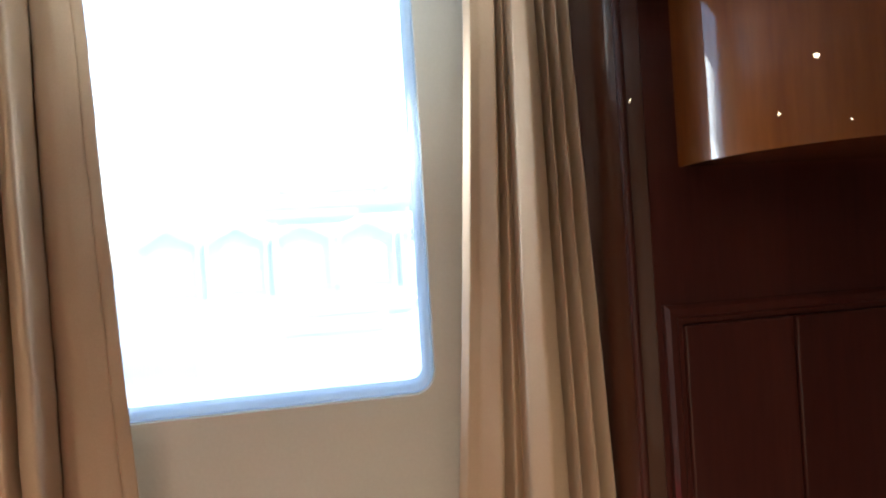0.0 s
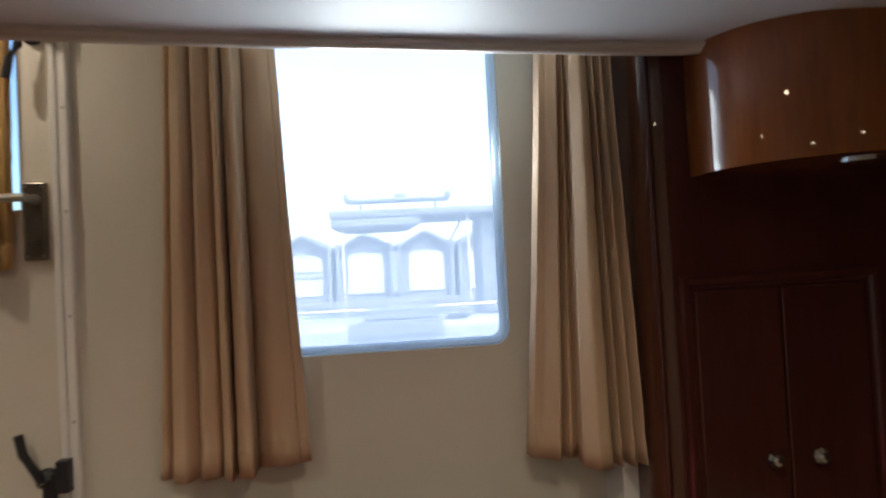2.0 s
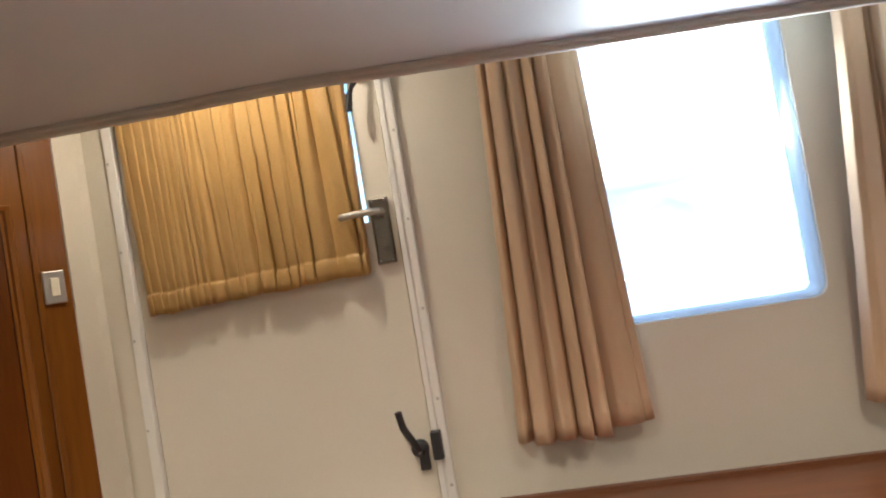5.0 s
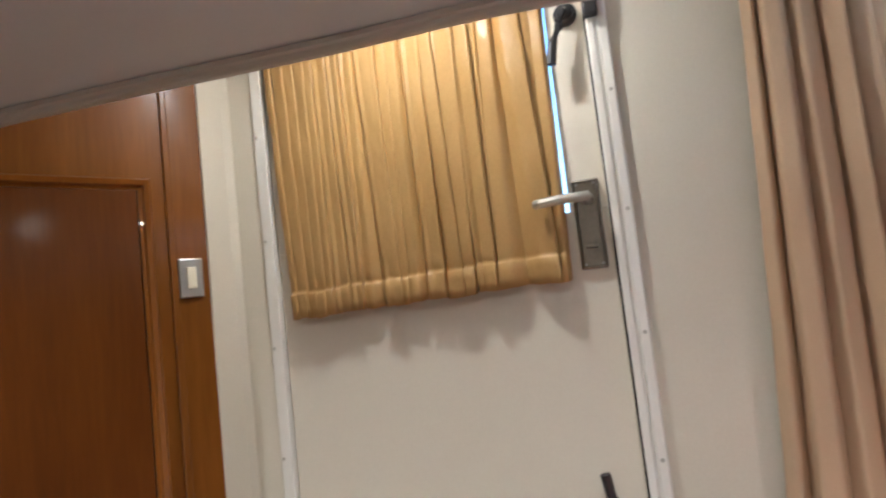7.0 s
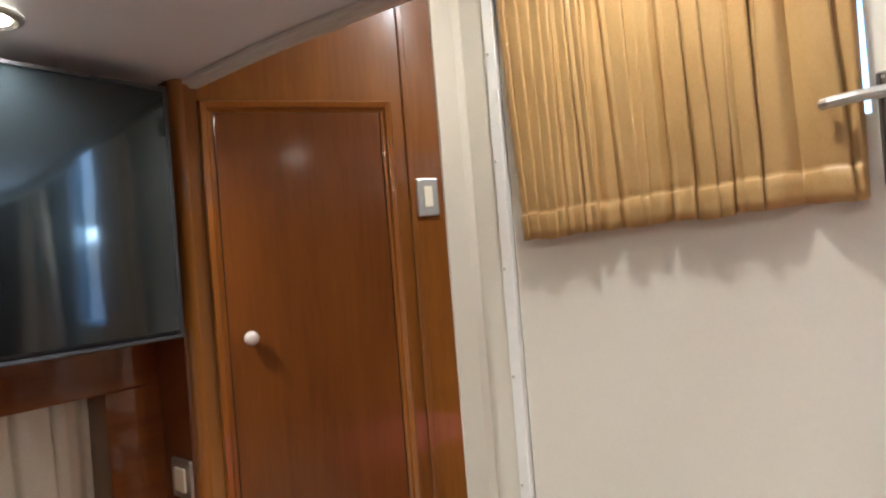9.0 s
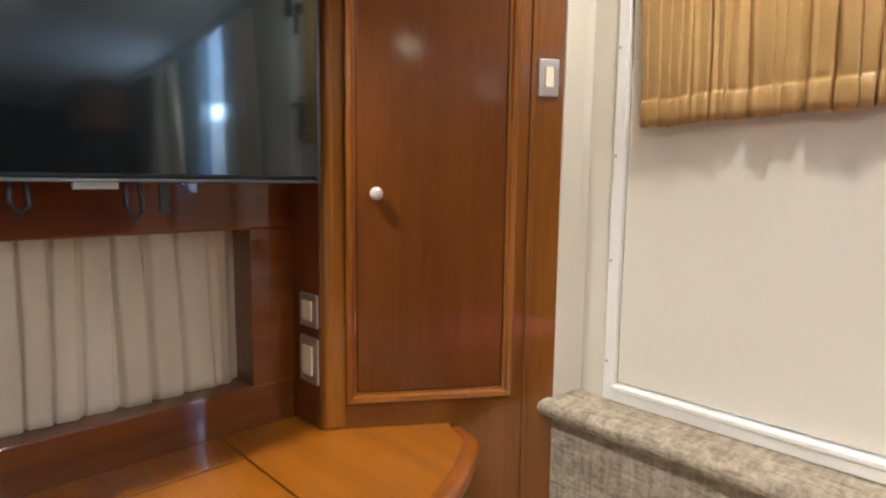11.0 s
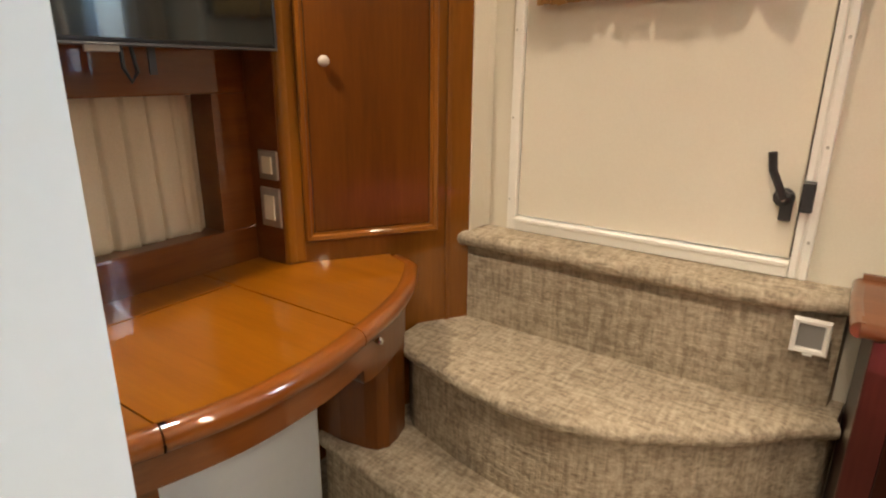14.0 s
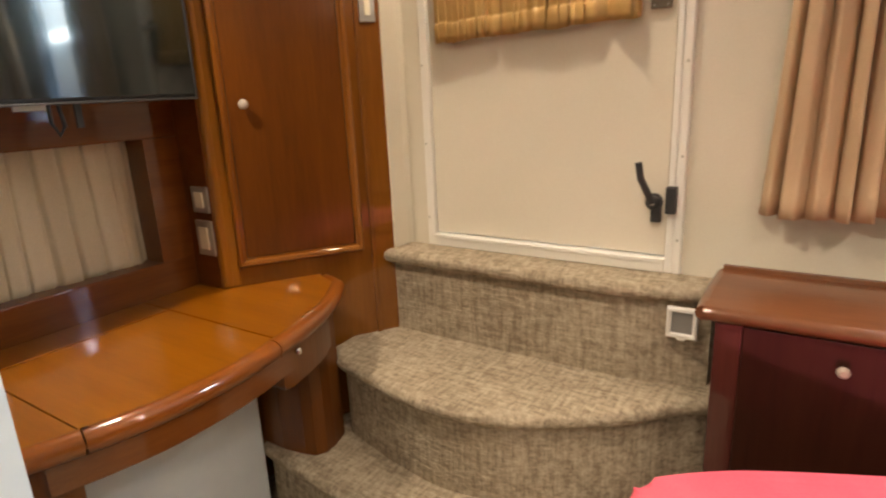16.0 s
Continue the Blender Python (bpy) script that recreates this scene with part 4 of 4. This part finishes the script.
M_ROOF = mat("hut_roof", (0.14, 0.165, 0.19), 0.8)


def hut(x, y, w, h, barred=False):
    g = thing("boat_shed", "small gabled quayside shed with a pale front and a grey roof", "building", "gabled sheds on the quay", at=(x, y, 0.3))
    bm = bmesh.new()
    pts = [(-w / 2, 0), (w / 2, 0), (w / 2, h), (0, h * 1.28), (-w / 2, h)]
    f0 = [bm.verts.new((a, 0, b)) for a, b in pts]
    f1 = [bm.verts.new((a, 3, b)) for a, b in pts]
    bm.faces.new(f0)
    bm.faces.new(f1[::-1])
    for i in range(5):
        bm.faces.new((f0[i], f0[(i + 1) % 5], f1[(i + 1) % 5], f1[i]))
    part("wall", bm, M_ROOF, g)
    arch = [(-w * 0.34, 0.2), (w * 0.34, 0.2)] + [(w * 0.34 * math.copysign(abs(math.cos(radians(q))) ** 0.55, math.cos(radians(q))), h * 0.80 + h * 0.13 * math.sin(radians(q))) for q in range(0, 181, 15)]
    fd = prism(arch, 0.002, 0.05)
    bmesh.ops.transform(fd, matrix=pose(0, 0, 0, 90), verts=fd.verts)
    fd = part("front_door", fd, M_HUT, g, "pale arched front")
    if barred:
        for q in (0.75, 0.9):
            part("bar", box(-w * 0.33, w * 0.33, -0.08, -0.052, q, q + 0.06), M_ROOF, g)
    for q in (-w * 0.5 - 0.02, w * 0.5 - 0.02):
        part("corner_pile", tube([(q, -0.25, -1.2), (q, -0.25, h * 1.12)], 0.06, 8), M_ROOF, g)
    for s in (-1, 1):
        r = part("roof", box(0, math.hypot(w / 2, h * 0.28) + 0.15, -0.25, 3.2, 0, 0.1), M_ROOF, g)
        r.matrix_local = pose(0, 0, h * 1.29, 0, math.degrees(math.atan2(h * 0.28, w / 2)), 0 if s > 0 else 0)
        if s < 0:
            r.matrix_local = pose(0, 2.95, h * 1.29, 0, 0, 180) @ pose(0, 0, 0, 0, math.degrees(math.atan2(h * 0.28, w / 2)), 0)


for i in range(6):
    hut(-4.03 + i * 1.87, 17, 1.62, 1.55, i == 1)
tagged(part("quay", box(-60, 60, 15.5, 60, -1.5, 0.3, 0.02), M_QUAY), "grey concrete quay behind the moored boat", "quay", kind="structure")
boat = thing("moored_boat", "white motorboat with a canopy moored outside the window", "boat", at=(1.0, 8.5, 0))
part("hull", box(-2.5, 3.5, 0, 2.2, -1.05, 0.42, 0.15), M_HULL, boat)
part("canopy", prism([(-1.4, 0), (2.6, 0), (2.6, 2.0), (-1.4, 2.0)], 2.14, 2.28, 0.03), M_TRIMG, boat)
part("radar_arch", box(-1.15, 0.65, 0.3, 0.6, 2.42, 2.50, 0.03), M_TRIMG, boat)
for x in (-1.2, 0.9, 2.5):
    part("post", tube([(x, 0.1, 0.4), (x, 0.1, 2.15)], 0.025, 8), M_SATIN, boat)
for x in (-0.9, 0.4):
    part("arch_leg", tube([(x, 0.45, 2.27), (x, 0.45, 2.43)], 0.025, 8), M_TRIMG, boat)
part("rail", tube([(-2.4, 0.05, 0.62), (3.4, 0.05, 0.62)], 0.02, 8), M_SATIN, boat)

for x in (-1.13, 0.62):
    part("arch_end", box(x - 0.05, x + 0.05, 0.26, 0.62, 2.46, 2.60, 0.03), M_TRIMG, boat)
part("radar_dome", lathe([(0.10, 0), (0.13, 0.03), (0.12, 0.07), (0.04, 0.10)], pose(-0.20, 0.45, 2.50)), M_TRIMG, boat)
part("canopy_valance", prism([(-1.38, 0.02), (0.1, 0.02), (-0.1, 1.9), (-1.38, 1.9)], 1.98, 2.139, 0.03), M_TRIMG, boat)
part("wind_screen", box(1.12, 1.62, 0.3, 1.2, 0.42, 2.14, 0.04), M_TRIMG, boat)
part("strut", tube([(0.85, 0.2, 2.13), (0.52, 0.2, 1.55)], 0.02, 8), M_ROOF, boat)
part("seat_back", box(-0.9, 0.35, -0.02, 0.12, 0.43, 0.64, 0.03), M_TRIMG, boat)
part("seat_back", box(0.5, 0.85, -0.02, 0.12, 0.43, 0.60, 0.03), M_TRIMG, boat)
part("transom_panel", box(-1.15, 0.42, -0.06, -0.002, 0.16, 0.42, 0.02), M_TRIMG, boat)
M_DECK = textured("grey_deck", (0.15, 0.175, 0.20), (0.19, 0.215, 0.24), 3, 0.7, bump=0.1)
side_deck = thing("side_deck", "grey non-slip outer deck below the cabin window", "deck", kind="structure")
part("planking", box(-2.5, 3.5, 0.12, 2.1, 0.74, 0.82, 0.01), M_DECK, side_deck)
part("rope", tube([(0.10, 2.0, 0.835), (0.25, 1.55, 0.832), (0.42, 1.15, 0.832), (0.52, 0.90, 0.832)], 0.008, 6), M_WHITEP, side_deck)
